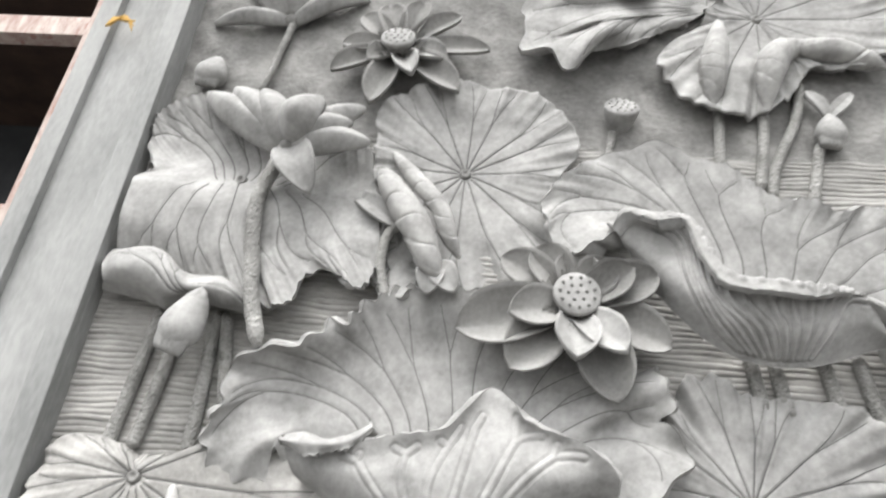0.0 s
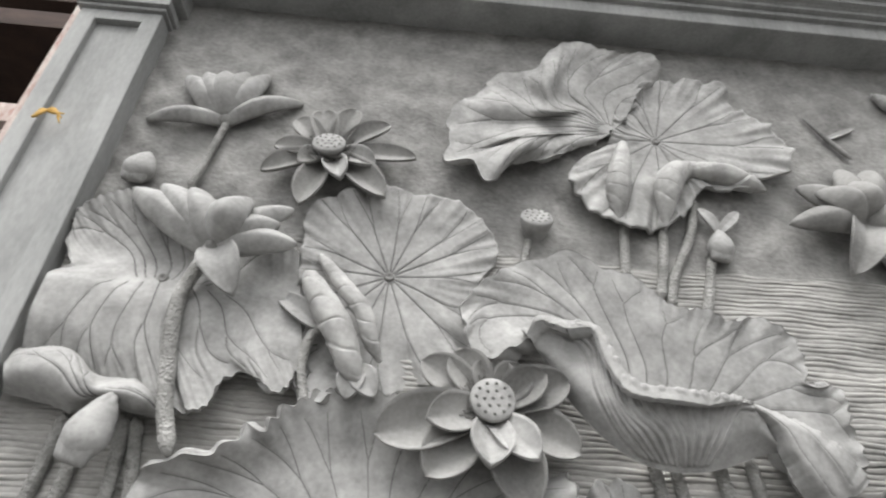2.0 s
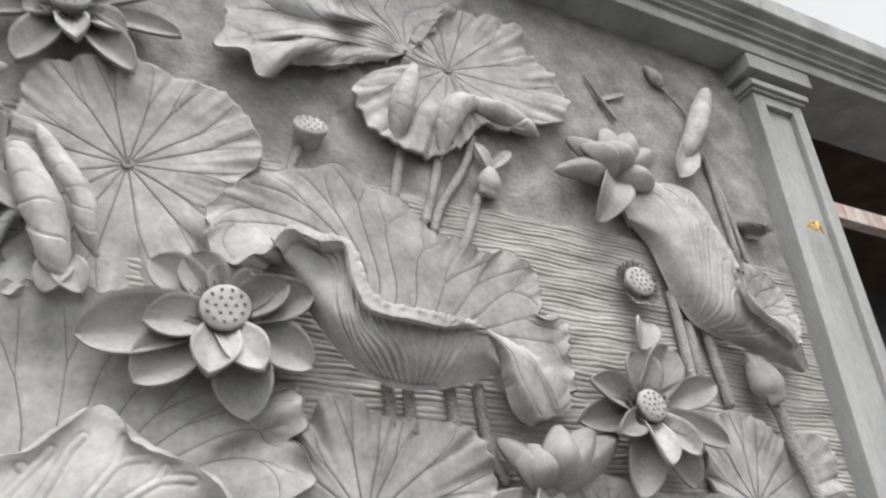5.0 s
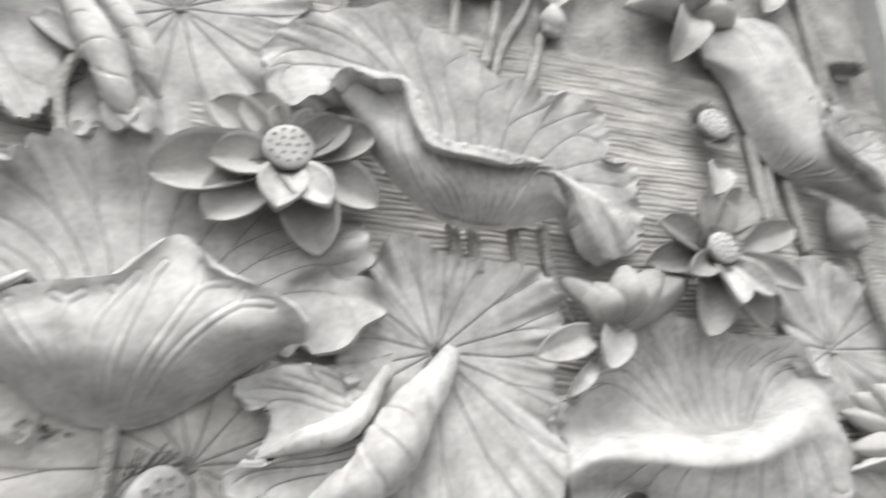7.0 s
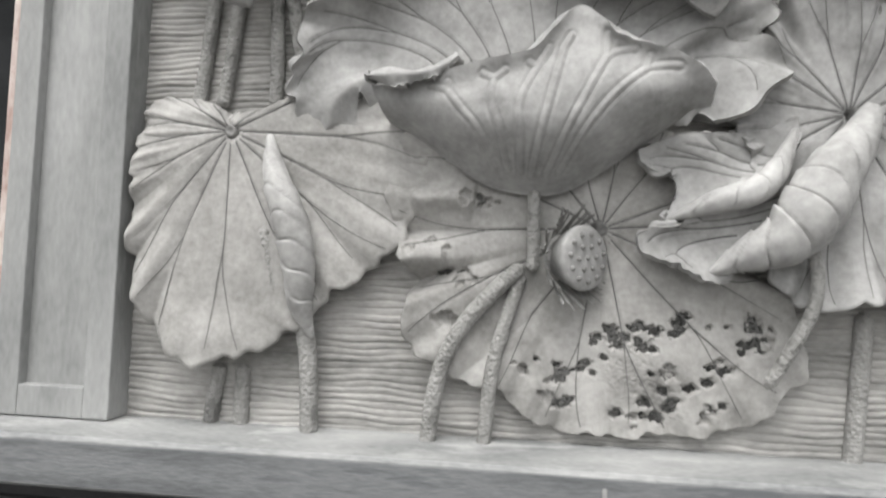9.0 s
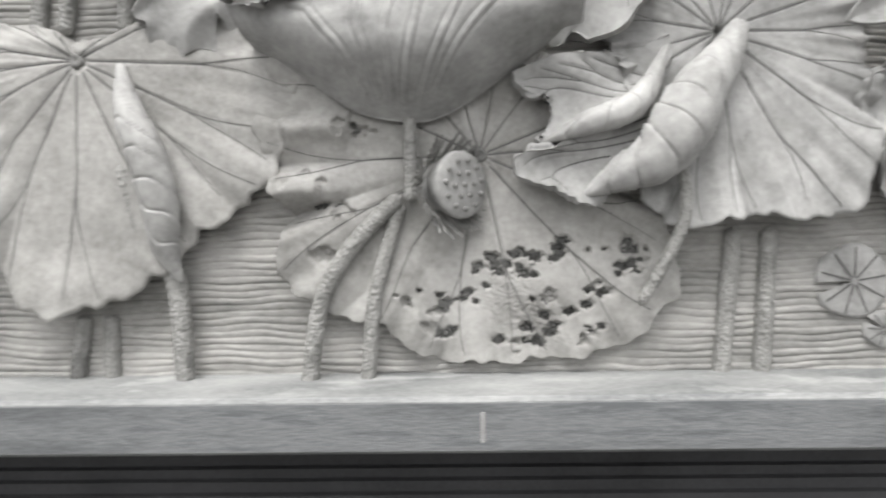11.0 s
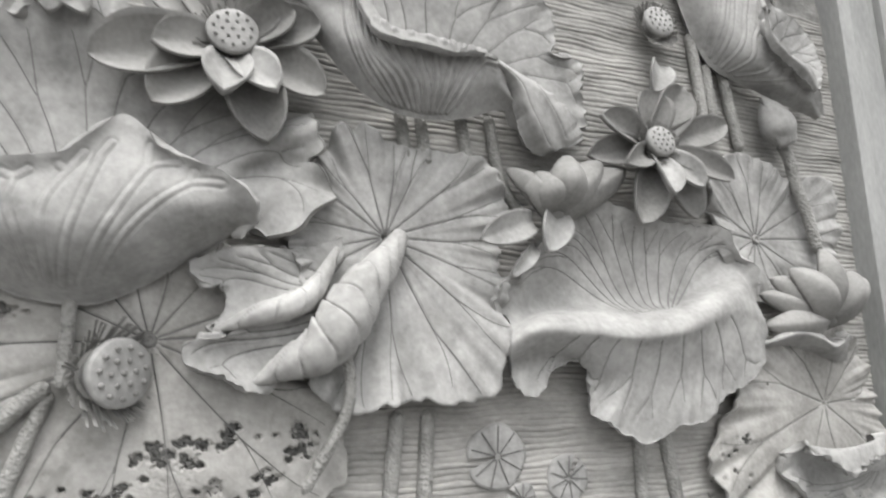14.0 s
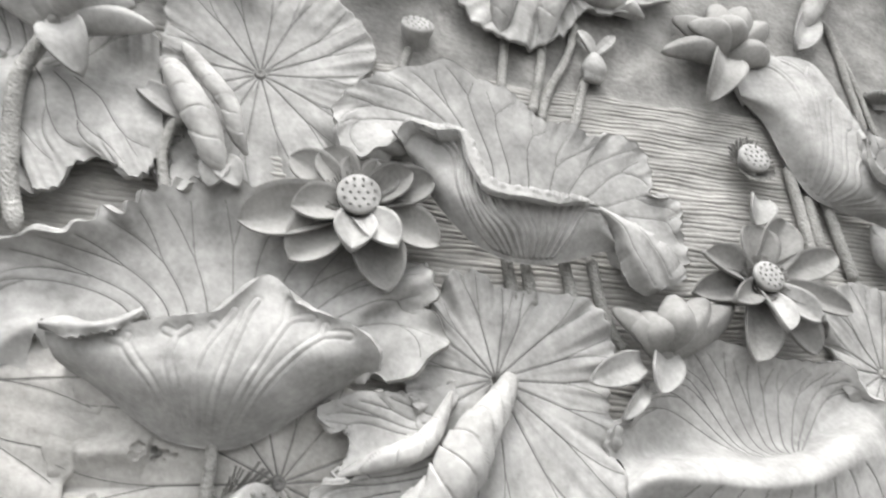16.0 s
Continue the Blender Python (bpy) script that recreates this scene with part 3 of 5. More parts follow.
# house wall with openings behind the frame
def house_opening(x0, x1, side):
    root = tagged(new("timber_window"), "weathered timber window frame with dim openings beside the relief", "window", kind="structure")
    for z0 in (1.30, 2.06, 2.72):
        box("rail", (x0, 0.09, z0), (x1, 0.15, z0 + 0.085), PINK if z0 < 2.5 else BROWN, root)
    if side < 0:
        box("post", (x1 - 0.10, 0.03, -0.1), (x1, 0.12, 2.70), PINK, root)
    return root


house_opening(-1.9, -0.30, -1)
house_opening(3.50, 5.2, 1)
# dark-coloured wall added to stand for the room's shade
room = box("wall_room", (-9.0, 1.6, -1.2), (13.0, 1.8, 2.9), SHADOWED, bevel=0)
tagged(room, "wall coloured dark for the shade deep behind the openings", "wall", kind="structure")
roof = box("eaves", (-9.0, 0.25, 2.75), (13.0, 1.8, 2.9), BROWN, bevel=0)
tagged(roof, "dark brown timber eaves behind the frame", "roof", kind="structure")

# ---- lotus leaves ----
def fold(root, path, radii, bands=0, flat=1.0, name="furled_edge", seed=1, spiral=0.6, material=None):
    """A rolled or furled edge of a leaf."""
    return tube(name, path, radii, material or PALE, root, "", bands=bands, seed=seed, flat=flat, segs=40, steps=200, spiral=spiral, lump=0.0 if bands else 0.07)


broad = thing("lotus_leaf", "broad grey lotus leaf with a folded edge behind a flower", "lotus leaf", "carved lotus leaves")
guides = []
guides.append([(0.02, 0.05, 1.49), (0.016, 0.06, 1.55), (0.024, 0.07, 1.632), (0.111, 0.075, 1.689), (0.199, 0.07, 1.698), (0.317, 0.065, 1.684), (0.436, 0.06, 1.664), (0.558, 0.06, 1.612), (0.647, 0.05, 1.538)])
guides.append([(0.048, 0.07, 1.459), (0.043, 0.05, 1.539), (0.099, 0.045, 1.596), (0.213, 0.04, 1.597), (0.348, 0.04, 1.585), (0.48, 0.04, 1.573), (0.6, 0.04, 1.523), (0.657, 0.045, 1.486)])
guides.append([(0.068, 0.08, 1.429), (0.114, 0.04, 1.474), (0.183, 0.03, 1.504), (0.286, 0.03, 1.482), (0.397, 0.03, 1.489), (0.509, 0.03, 1.487), (0.609, 0.03, 1.456), (0.667, 0.04, 1.435)])
guides.append([(0.033, 0.09, 1.395), (0.122, 0.085, 1.402), (0.212, 0.075, 1.402), (0.314, 0.065, 1.411), (0.424, 0.06, 1.398), (0.53, 0.05, 1.394), (0.622, 0.045, 1.385), (0.68, 0.045, 1.38)])
guides.append([(0.035, 0.1, 1.366), (0.143, 0.1, 1.355), (0.252, 0.095, 1.336), (0.355, 0.09, 1.336), (0.457, 0.08, 1.336), (0.556, 0.06, 1.337), (0.647, 0.055, 1.321), (0.692, 0.05, 1.318)])
guides.append([(0.035, 0.1, 1.272), (0.161, 0.095, 1.234), (0.292, 0.085, 1.224), (0.392, 0.08, 1.225), (0.493, 0.075, 1.219), (0.574, 0.07, 1.242), (0.661, 0.075, 1.246), (0.702, 0.06, 1.272)])
guides.append([(0.029, 0.06, 1.194), (0.166, 0.05, 1.145), (0.326, 0.05, 1.095), (0.459, 0.09, 1.059), (0.509, 0.1, 1.065), (0.528, 0.08, 1.119), (0.556, 0.06, 1.172), (0.616, 0.08, 1.155), (0.652, 0.1, 1.126), (0.689, 0.1, 1.123), (0.705, 0.075, 1.186), (0.706, 0.06, 1.24)])
sheet("blade", guides,
    broad, fans=((0.46, 0.3, 0.5, 0.04, 0.05, 0.97, 9), (0.46, 0.5, 0.5, 0.97, 0.02, 0.97, 8)), ruffle=(0.012, 0.010), waves=10, seed=3, nu=320, nv=150)
lathe("boss", (0.308, 1.418), 0.062, ((0.001, 0.003), (0.005, 0.003), (0.008, 0.007), (0.011, 0.008), (0.014, 0.004), (0.016, -0.004)), CLAY_DARK, broad)
stem(broad, [(0.426, 1.513), (0.407, 1.439), (0.385, 1.35), (0.39, 1.253), (0.411, 1.149), (0.428, 1.066), (0.469, 0.95)], 0.019, 0.105)
furl = thing("lotus_leaf", "thick furled grey lotus leaf beside the pilaster", "lotus leaf", "carved lotus leaves")
guides = []
guides.append([(-0.007, 0.04, 1.164), (0.018, 0.05, 1.202), (0.111, 0.06, 1.211), (0.157, 0.06, 1.195), (0.198, 0.06, 1.163), (0.223, 0.06, 1.14), (0.27, 0.06, 1.135), (0.305, 0.06, 1.144), (0.348, 0.06, 1.131), (0.381, 0.06, 1.097), (0.421, 0.06, 1.047)])
guides.append([(0.031, 0.09, 1.134), (0.075, 0.12, 1.156), (0.157, 0.13, 1.164), (0.199, 0.125, 1.15), (0.24, 0.12, 1.119), (0.266, 0.11, 1.1), (0.308, 0.115, 1.098), (0.346, 0.12, 1.102), (0.378, 0.11, 1.095), (0.4, 0.09, 1.074), (0.428, 0.075, 1.04)])
guides.append([(0.044, 0.1, 1.114), (0.107, 0.145, 1.115), (0.186, 0.155, 1.117), (0.227, 0.15, 1.103), (0.257, 0.13, 1.086), (0.28, 0.12, 1.081), (0.32, 0.125, 1.079), (0.361, 0.13, 1.075), (0.389, 0.12, 1.07), (0.407, 0.1, 1.06), (0.429, 0.08, 1.038)])
guides.append([(0.047, 0.09, 1.096), (0.106, 0.12, 1.089), (0.197, 0.135, 1.066), (0.236, 0.13, 1.055), (0.257, 0.11, 1.064), (0.275, 0.1, 1.072), (0.315, 0.1, 1.069), (0.359, 0.105, 1.057), (0.387, 0.1, 1.055), (0.407, 0.09, 1.051), (0.427, 0.075, 1.038)])
guides.append([(0.02, 0.04, 1.094), (0.069, 0.05, 1.077), (0.174, 0.06, 1.048), (0.208, 0.06, 1.036), (0.232, 0.06, 1.058), (0.265, 0.06, 1.077), (0.3, 0.06, 1.069), (0.337, 0.06, 1.058), (0.377, 0.06, 1.054), (0.42, 0.06, 1.041)])
sheet("furled_blade", guides,
    furl, fans=((0.62, 0.1, 0.75, 0.15, 0.05, 0.55, 3), (0.98, 0.3, 0.6, 0.3, 0.6, 0.8, 2)), ruffle=(0.002, 0.003), waves=4, seed=2, lumps=0.004, nu=200, nv=80)
for p in ([(0.177, 1.06), (0.155, 0.833), (0.14, 0.70)], [(0.236, 1.04), (0.217, 0.837), (0.20, 0.72)], [(0.316, 1.06), (0.329, 0.846), (0.33, 0.72)], [(0.341, 1.06), (0.385, 0.85), (0.41, 0.75)]):
    stem(furl, p, 0.016, 0.02)
flat_leaf = leaf("round flat grey lotus leaf with radiating veins", (0.905, 1.507),
                 [0.26, 0.33, 0.33, 0.33, 0.31, 0.31, 0.30, 0.31, 0.32, 0.27, 0.25, 0.26, 0.29, 0.33, 0.38, 0.36, 0.34, 0.36, 0.32, 0.28],
                 [0.03, 0.04, 0.045, 0.05, 0.04, 0.03, 0.02, 0.02], high=0.012, seed=4, ruffle=0.010, waves=10, veins=16, jag=0.022)
pair = thing("lotus_leaf", "two slender furled grey lotus leaves side by side", "lotus leaf", "carved lotus leaves")
fold(pair, [(0.685, 0.05, 1.47), (0.70, 0.07, 1.442), (0.75, 0.09, 1.36), (0.798, 0.10, 1.282), (0.838, 0.10, 1.193), (0.865, 0.08, 1.15)], [0.012, 0.027, 0.038, 0.040, 0.030, 0.008], 7, seed=3, name="furled_blade")
fold(pair, [(0.705, 0.05, 1.54), (0.735, 0.06, 1.50), (0.785, 0.08, 1.432), (0.848, 0.09, 1.352), (0.878, 0.09, 1.273), (0.91, 0.07, 1.22)], [0.006, 0.017, 0.023, 0.025, 0.022, 0.006], 9, seed=4, name="furled_blade")
for tip, w in (((0.835, 0.09, 1.115), 0.035), ((0.905, 0.09, 1.125), 0.035)):
    petal(pair, (0.85, 0.07, 1.20), tip, w, lift=0.02, cup=0.3)
guides = []
guides.append([(0.709, 0.05, 1.32), (0.689, 0.06, 1.249), (0.694, 0.06, 1.189), (0.718, 0.06, 1.132), (0.766, 0.07, 1.113), (0.806, 0.07, 1.139)])
guides.append([(0.725, 0.045, 1.307), (0.711, 0.035, 1.255), (0.721, 0.035, 1.193), (0.756, 0.045, 1.162), (0.807, 0.06, 1.161)])
guides.append([(0.736, 0.04, 1.303), (0.754, 0.03, 1.252), (0.782, 0.03, 1.216), (0.815, 0.04, 1.181)])
sheet("trailing_blade", guides,
    pair, fans=((0.3, 0.3, 0.95, 0.05, 0.1, 0.9, 4),), ruffle=(0.006, 0), waves=3, seed=44, nu=120, nv=40)
stem(pair, [(0.75, 1.31), (0.722, 1.28), (0.713, 1.20), (0.736, 1.10)], 0.013, 0.06)
upper = thing("lotus_leaf", "upper grey lotus leaf with ruffled lobes", "lotus leaf", "carved lotus leaves")
guides = []
guides.append([(1.568, 0.02, 2.108), (1.459, 0.04, 2.03), (1.299, 0.07, 1.935), (1.25, 0.09, 1.919), (1.175, 0.075, 1.838), (1.121, 0.075, 1.91), (1.038, 0.07, 1.905), (1.052, 0.06, 2.02), (1.055, 0.06, 2.164), (1.151, 0.055, 2.258), (1.208, 0.05, 2.362), (1.358, 0.05, 2.419), (1.394, 0.07, 2.488), (1.515, 0.07, 2.57), (1.64, 0.06, 2.535), (1.789, 0.06, 2.547), (1.823, 0.05, 2.459), (1.727, 0.045, 2.339), (1.664, 0.03, 2.204)])
guides.append([(1.568, 0.03, 2.106), (1.477, 0.05, 2.055), (1.354, 0.08, 1.988), (1.259, 0.13, 1.938), (1.232, 0.06, 2.017), (1.154, 0.06, 1.995), (1.125, 0.06, 2.042), (1.152, 0.065, 2.131), (1.247, 0.075, 2.201), (1.336, 0.035, 2.29), (1.367, 0.12, 2.279), (1.481, 0.06, 2.424), (1.591, 0.045, 2.426), (1.696, 0.05, 2.435), (1.733, 0.045, 2.385), (1.662, 0.035, 2.199)])
guides.append([(1.575, 0.03, 2.112), (1.499, 0.05, 2.084), (1.419, 0.06, 2.077), (1.304, 0.105, 2.02), (1.269, 0.05, 2.108), (1.25, 0.05, 2.132), (1.346, 0.06, 2.161), (1.384, 0.105, 2.146), (1.43, 0.06, 2.269), (1.496, 0.05, 2.303), (1.586, 0.03, 2.337), (1.653, 0.035, 2.296), (1.656, 0.035, 2.198)])
guides.append([(1.581, 0.03, 2.118), (1.523, 0.04, 2.115), (1.466, 0.04, 2.129), (1.47, 0.04, 2.183), (1.514, 0.035, 2.222), (1.579, 0.025, 2.24), (1.627, 0.025, 2.218), (1.648, 0.03, 2.188)])
guides.append([(1.611, 0.03, 2.14), (1.606, 0.03, 2.142), (1.604, 0.03, 2.148), (1.607, 0.03, 2.153), (1.613, 0.03, 2.157), (1.619, 0.03, 2.155)])
sheet("blade", guides,
    upper, fans=((0.5, 0.9, 0.97, 0.03, 0.03, 0.97, 14),), ruffle=(0.016, 0), waves=8, seed=5)
torn = leaf("upper grey lotus leaf with drooping torn lobes", (1.767, 2.128),
            [0.44, 0.40, 0.38, 0.41, 0.36, 0.31, 0.27, 0.24, 0.21, 0.18, 0.16, 0.15, 0.16, 0.20, 0.37, 0.42, 0.43, 0.42, 0.36, 0.28, 0.25, 0.31, 0.36, 0.43],
            [0.05, 0.04, 0.03, 0.03, 0.03, 0.03, 0.04, 0.06, 0.06, 0.05, 0.05, 0.06], high=0.022, seed=6, ruffle=0.018, waves=10, veins=15, jag=0.045)
fold(torn, [(1.641, 0.04, 2.09), (1.617, 0.06, 1.985), (1.598, 0.065, 1.907), (1.592, 0.06, 1.828), (1.585, 0.04, 1.745)], [0.012, 0.032, 0.038, 0.034, 0.008], 8, seed=5)
fold(torn, [(1.87, 0.04, 2.005), (1.785, 0.06, 1.945), (1.748, 0.065, 1.854), (1.738, 0.04, 1.75)], [0.022, 0.042, 0.037, 0.008], 7, seed=6)
fold(torn, [(1.80, 0.05, 1.985), (1.94, 0.055, 1.972), (2.04, 0.05, 1.945), (2.10, 0.035, 1.935)], [0.014, 0.038, 0.030, 0.008], 3, seed=7)
for p in ([(1.625, 1.875), (1.597, 1.56)], [(1.732, 1.884), (1.736, 1.731), (1.696, 1.50)], [(1.859, 1.885), (1.823, 1.74), (1.744, 1.572), (1.724, 1.48)]):
    stem(torn, p, 0.0145, 0.014)
open_leaf = leaf("broad grey lotus leaf behind a large furled leaf", (1.563, 0.705),
                 [0.31, 0.34, 0.33, 0.30, 0.25, 0.24, 0.29, 0.26, 0.22, 0.22, 0.24, 0.22, 0.24, 0.32, 0.42, 0.38, 0.42, 0.44, 0.37, 0.31],
                 [0.04, 0.05, 0.06, 0.04, 0.03, 0.03, 0.05, 0.09, 0.10, 0.08], high=0.03, seed=7, ruffle=0.02, waves=10, veins=17, boss=False, jag=0.035)
guides = []
guides.append([(1.184, 0.085, 0.471), (1.209, 0.07, 0.522), (1.205, 0.075, 0.558), (1.148, 0.08, 0.584), (1.133, 0.07, 0.614), (1.172, 0.065, 0.636), (1.25, 0.06, 0.658), (1.347, 0.055, 0.659), (1.397, 0.05, 0.671), (1.455, 0.05, 0.694)])
guides.append([(1.19, 0.085, 0.469), (1.229, 0.075, 0.505), (1.244, 0.06, 0.548), (1.243, 0.05, 0.58), (1.289, 0.05, 0.594), (1.349, 0.05, 0.603), (1.399, 0.05, 0.618), (1.459, 0.05, 0.667)])
guides.append([(1.193, 0.07, 0.467), (1.246, 0.08, 0.498), (1.325, 0.08, 0.53), (1.397, 0.07, 0.577), (1.448, 0.06, 0.632), (1.464, 0.05, 0.665)])
sheet("flap", guides,
    open_leaf, fans=((0.7, 0.6, 0.85, 0.06, 0.15, 0.8, 4),), ruffle=(0.006, 0), waves=4, seed=8, nu=180, nv=60)
guides = []
guides.append([(1.309, 0.08, 0.343), (1.254, 0.1, 0.356), (1.213, 0.09, 0.384), (1.16, 0.085, 0.396), (1.134, 0.085, 0.423), (1.146, 0.085, 0.451), (1.214, 0.09, 0.466), (1.257, 0.09, 0.486), (1.349, 0.08, 0.519), (1.422, 0.07, 0.572)])
guides.append([(1.319, 0.09, 0.366), (1.274, 0.08, 0.389), (1.228, 0.07, 0.418), (1.216, 0.07, 0.441), (1.271, 0.075, 0.458), (1.35, 0.075, 0.495), (1.447, 0.07, 0.56)])
guides.append([(1.33, 0.09, 0.377), (1.376, 0.08, 0.423), (1.423, 0.08, 0.472), (1.446, 0.08, 0.521), (1.5, 0.06, 0.589)])
sheet("flap", guides,
    open_leaf, fans=((0.6, 0.8, 0.85, 0.06, 0.12, 0.85, 4),), ruffle=(0.006, 0), waves=4, seed=28, nu=180, nv=60)
fold(open_leaf, [(1.60, 0.05, 0.715), (1.545, 0.08, 0.628), (1.488, 0.11, 0.562), (1.451, 0.12, 0.50), (1.405, 0.12, 0.439), (1.338, 0.10, 0.404), (1.27, 0.08, 0.365)], [0.018, 0.040, 0.052, 0.060, 0.052, 0.034, 0.005], 9, seed=8)
fold(open_leaf, [(1.442, 0.07, 0.665), (1.403, 0.09, 0.584), (1.357, 0.10, 0.534), (1.279, 0.10, 0.508), (1.185, 0.08, 0.472)], [0.006, 0.021, 0.027, 0.024, 0.004], 6, seed=9)
stem(open_leaf, [(1.452, 0.44), (1.471, 0.38), (1.463, 0.303), (1.421, 0.22), (1.378, 0.147)], 0.0125, 0.095)
stem(open_leaf, [(1.60, 0.30), (1.571, 0.0)], 0.018, 0.012)
stem(open_leaf, [(1.675, 0.30), (1.657, 0.0)], 0.018, 0.012)
EATEN = scatter([(0.80, 0.518, 6), (0.739, 0.402, 3), (0.767, 0.354, 7), (0.748, 0.254, 5), (0.971, 0.139, 7), (1.078, 0.225, 9), (1.15, 0.245, 8), (1.172, 0.216, 6), (1.124, 0.061, 7), (1.255, 0.266, 5), (1.372, 0.223, 8),
                 (1.301, 0.171, 6), (1.189, 0.084, 7), (1.301, 0.082, 5), (0.906, 0.164, 4), (0.99, 0.095, 5), (1.048, 0.168, 5), (1.40, 0.25, 6), (1.22, 0.15, 5)], 2)
eaten = leaf("flat pale lotus leaf eaten by pits above the sill", (1.068, 0.456),
             [0.28, 0.28, 0.28, 0.26, 0.24, 0.22, 0.20, 0.20, 0.24, 0.36, 0.46, 0.47, 0.45, 0.42, 0.47, 0.45, 0.41, 0.44, 0.43, 0.44, 0.48, 0.50, 0.48, 0.34],
             [0.035, 0.03, 0.03, 0.03, 0.04, 0.05, 0.045, 0.05, 0.035, 0.03, 0.03, 0.035], high=0.028, seed=9, ruffle=0.014, waves=11, veins=14, material=PITTED, jag=0.03, cavities=EATEN, crumbs=[(1.13, 0.16, 0.075), (1.19, 0.10, 0.06)], rows=150,
             ridges=[([(0.62, 0.36), (0.68, 0.385), (0.74, 0.38)], 0.025, 0.03, 0.02), ([(0.66, 0.50), (0.74, 0.52), (0.80, 0.51)], 0.03, 0.03, 0.03)])
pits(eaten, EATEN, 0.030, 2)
hollow = thing("lotus_leaf", "wide grey lotus leaf hollowed above a thick rolled fold", "lotus leaf", "carved lotus leaves")
guides = []
guides.append([(1.832, 0.07, 0.529), (1.839, 0.08, 0.593), (1.903, 0.08, 0.62), (1.949, 0.06, 0.695), (2.044, 0.06, 0.746), (2.086, 0.07, 0.821), (2.185, 0.07, 0.833), (2.322, 0.06, 0.807), (2.481, 0.06, 0.794), (2.583, 0.08, 0.788), (2.609, 0.08, 0.714), (2.685, 0.08, 0.681), (2.672, 0.08, 0.625)])
guides.append([(1.868, 0.05, 0.52), (1.92, 0.03, 0.581), (2.006, 0.03, 0.659), (2.133, 0.03, 0.728), (2.282, 0.028, 0.721), (2.439, 0.028, 0.714), (2.579, 0.035, 0.712), (2.634, 0.06, 0.668), (2.67, 0.07, 0.61)])
guides.append([(1.872, 0.07, 0.491), (1.985, 0.028, 0.547), (2.144, 0.024, 0.574), (2.291, 0.024, 0.571), (2.449, 0.026, 0.599), (2.543, 0.04, 0.634), (2.615, 0.075, 0.64), (2.662, 0.08, 0.584)])
guides.append([(1.861, 0.1, 0.475), (1.934, 0.115, 0.516), (2.083, 0.11, 0.527), (2.22, 0.11, 0.52), (2.368, 0.11, 0.541), (2.481, 0.11, 0.59), (2.596, 0.1, 0.612), (2.662, 0.09, 0.558)])
guides.append([(1.846, 0.12, 0.454), (1.913, 0.15, 0.484), (2.05, 0.155, 0.482), (2.181, 0.155, 0.473), (2.346, 0.15, 0.493), (2.465, 0.14, 0.54), (2.578, 0.12, 0.561), (2.668, 0.1, 0.525)])
guides.append([(1.848, 0.11, 0.428), (1.923, 0.13, 0.453), (2.06, 0.135, 0.443), (2.193, 0.135, 0.432), (2.359, 0.13, 0.447), (2.487, 0.12, 0.481), (2.591, 0.11, 0.507), (2.679, 0.095, 0.493)])
guides.append([(1.864, 0.08, 0.403), (1.931, 0.085, 0.409), (2.023, 0.09, 0.415), (2.102, 0.09, 0.366), (2.213, 0.1, 0.351), (2.339, 0.1, 0.363), (2.476, 0.1, 0.391), (2.58, 0.1, 0.421), (2.669, 0.09, 0.461)])
guides.append([(1.866, 0.075, 0.372), (1.894, 0.09, 0.327), (1.938, 0.1, 0.34), (1.988, 0.08, 0.395), (2.054, 0.08, 0.411), (2.084, 0.07, 0.339), (2.083, 0.09, 0.278), (2.16, 0.1, 0.235), (2.243, 0.1, 0.204), (2.326, 0.09, 0.237), (2.43, 0.1, 0.257), (2.495, 0.1, 0.313), (2.612, 0.09, 0.359), (2.677, 0.085, 0.434)])
sheet("blade", guides,
    hollow, fans=((0.55, 0.12, 0.38, 0.03, 0.05, 0.96, 11), (0.5, 0.7, 0.62, 0.97, 0.04, 0.97, 9)), ruffle=(0.008, 0.010), waves=7, seed=10, nu=340, nv=170)
stem(hollow, [(2.267, 0.25), (2.264, 0.0)], 0.016, 0.014)
stem(hollow, [(2.345, 0.25), (2.392, 0.0)], 0.018, 0.014)
small = leaf("small flat grey lotus leaf beside the frame", (2.762, 0.782),
             [0.34, 0.37, 0.38, 0.25, 0.24, 0.27, 0.28, 0.26, 0.24, 0.20, 0.18, 0.18, 0.18, 0.18, 0.20, 0.20, 0.20, 0.22, 0.24, 0.28],
             [0.03, 0.04, 0.04, 0.03, 0.03, 0.03], high=0.012, seed=11, ruffle=0.012, waves=9, veins=14)
CORNER = scatter([(2.605, 0.187, 8), (2.674, 0.383, 5), (2.529, 0.16, 4), (2.507, 0.086, 5), (2.588, 0.088, 3), (2.701, 0.334, 2)], 7, 0.009, 0.010)
corner = leaf("pitted pale lotus leaf with a curled tip in the corner", (2.94, 0.28),
              [0.20, 0.19, 0.19, 0.20, 0.23, 0.24, 0.22, 0.22, 0.23, 0.26, 0.30, 0.34, 0.38, 0.49, 0.48, 0.38, 0.34, 0.30, 0.28, 0.28, 0.30, 0.29, 0.27, 0.22],
              [0.05, 0.06, 0.07, 0.05, 0.05, 0.05, 0.05, 0.05], high=0.035, seed=12, ruffle=0.016, waves=12, veins=9, material=PITTED, boss=False, jag=0.035, cavities=CORNER, rows=120)
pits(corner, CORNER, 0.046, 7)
guides = []
guides.append([(2.696, 0.085, 0.155), (2.694, 0.09, 0.102), (2.731, 0.09, 0.062), (2.803, 0.08, 0.023), (2.925, 0.07, -0.004), (3.078, 0.06, -0.019)])
guides.append([(2.721, 0.1, 0.16), (2.797, 0.07, 0.117), (2.886, 0.055, 0.069), (3.005, 0.05, 0.036), (3.136, 0.05, 0.018)])
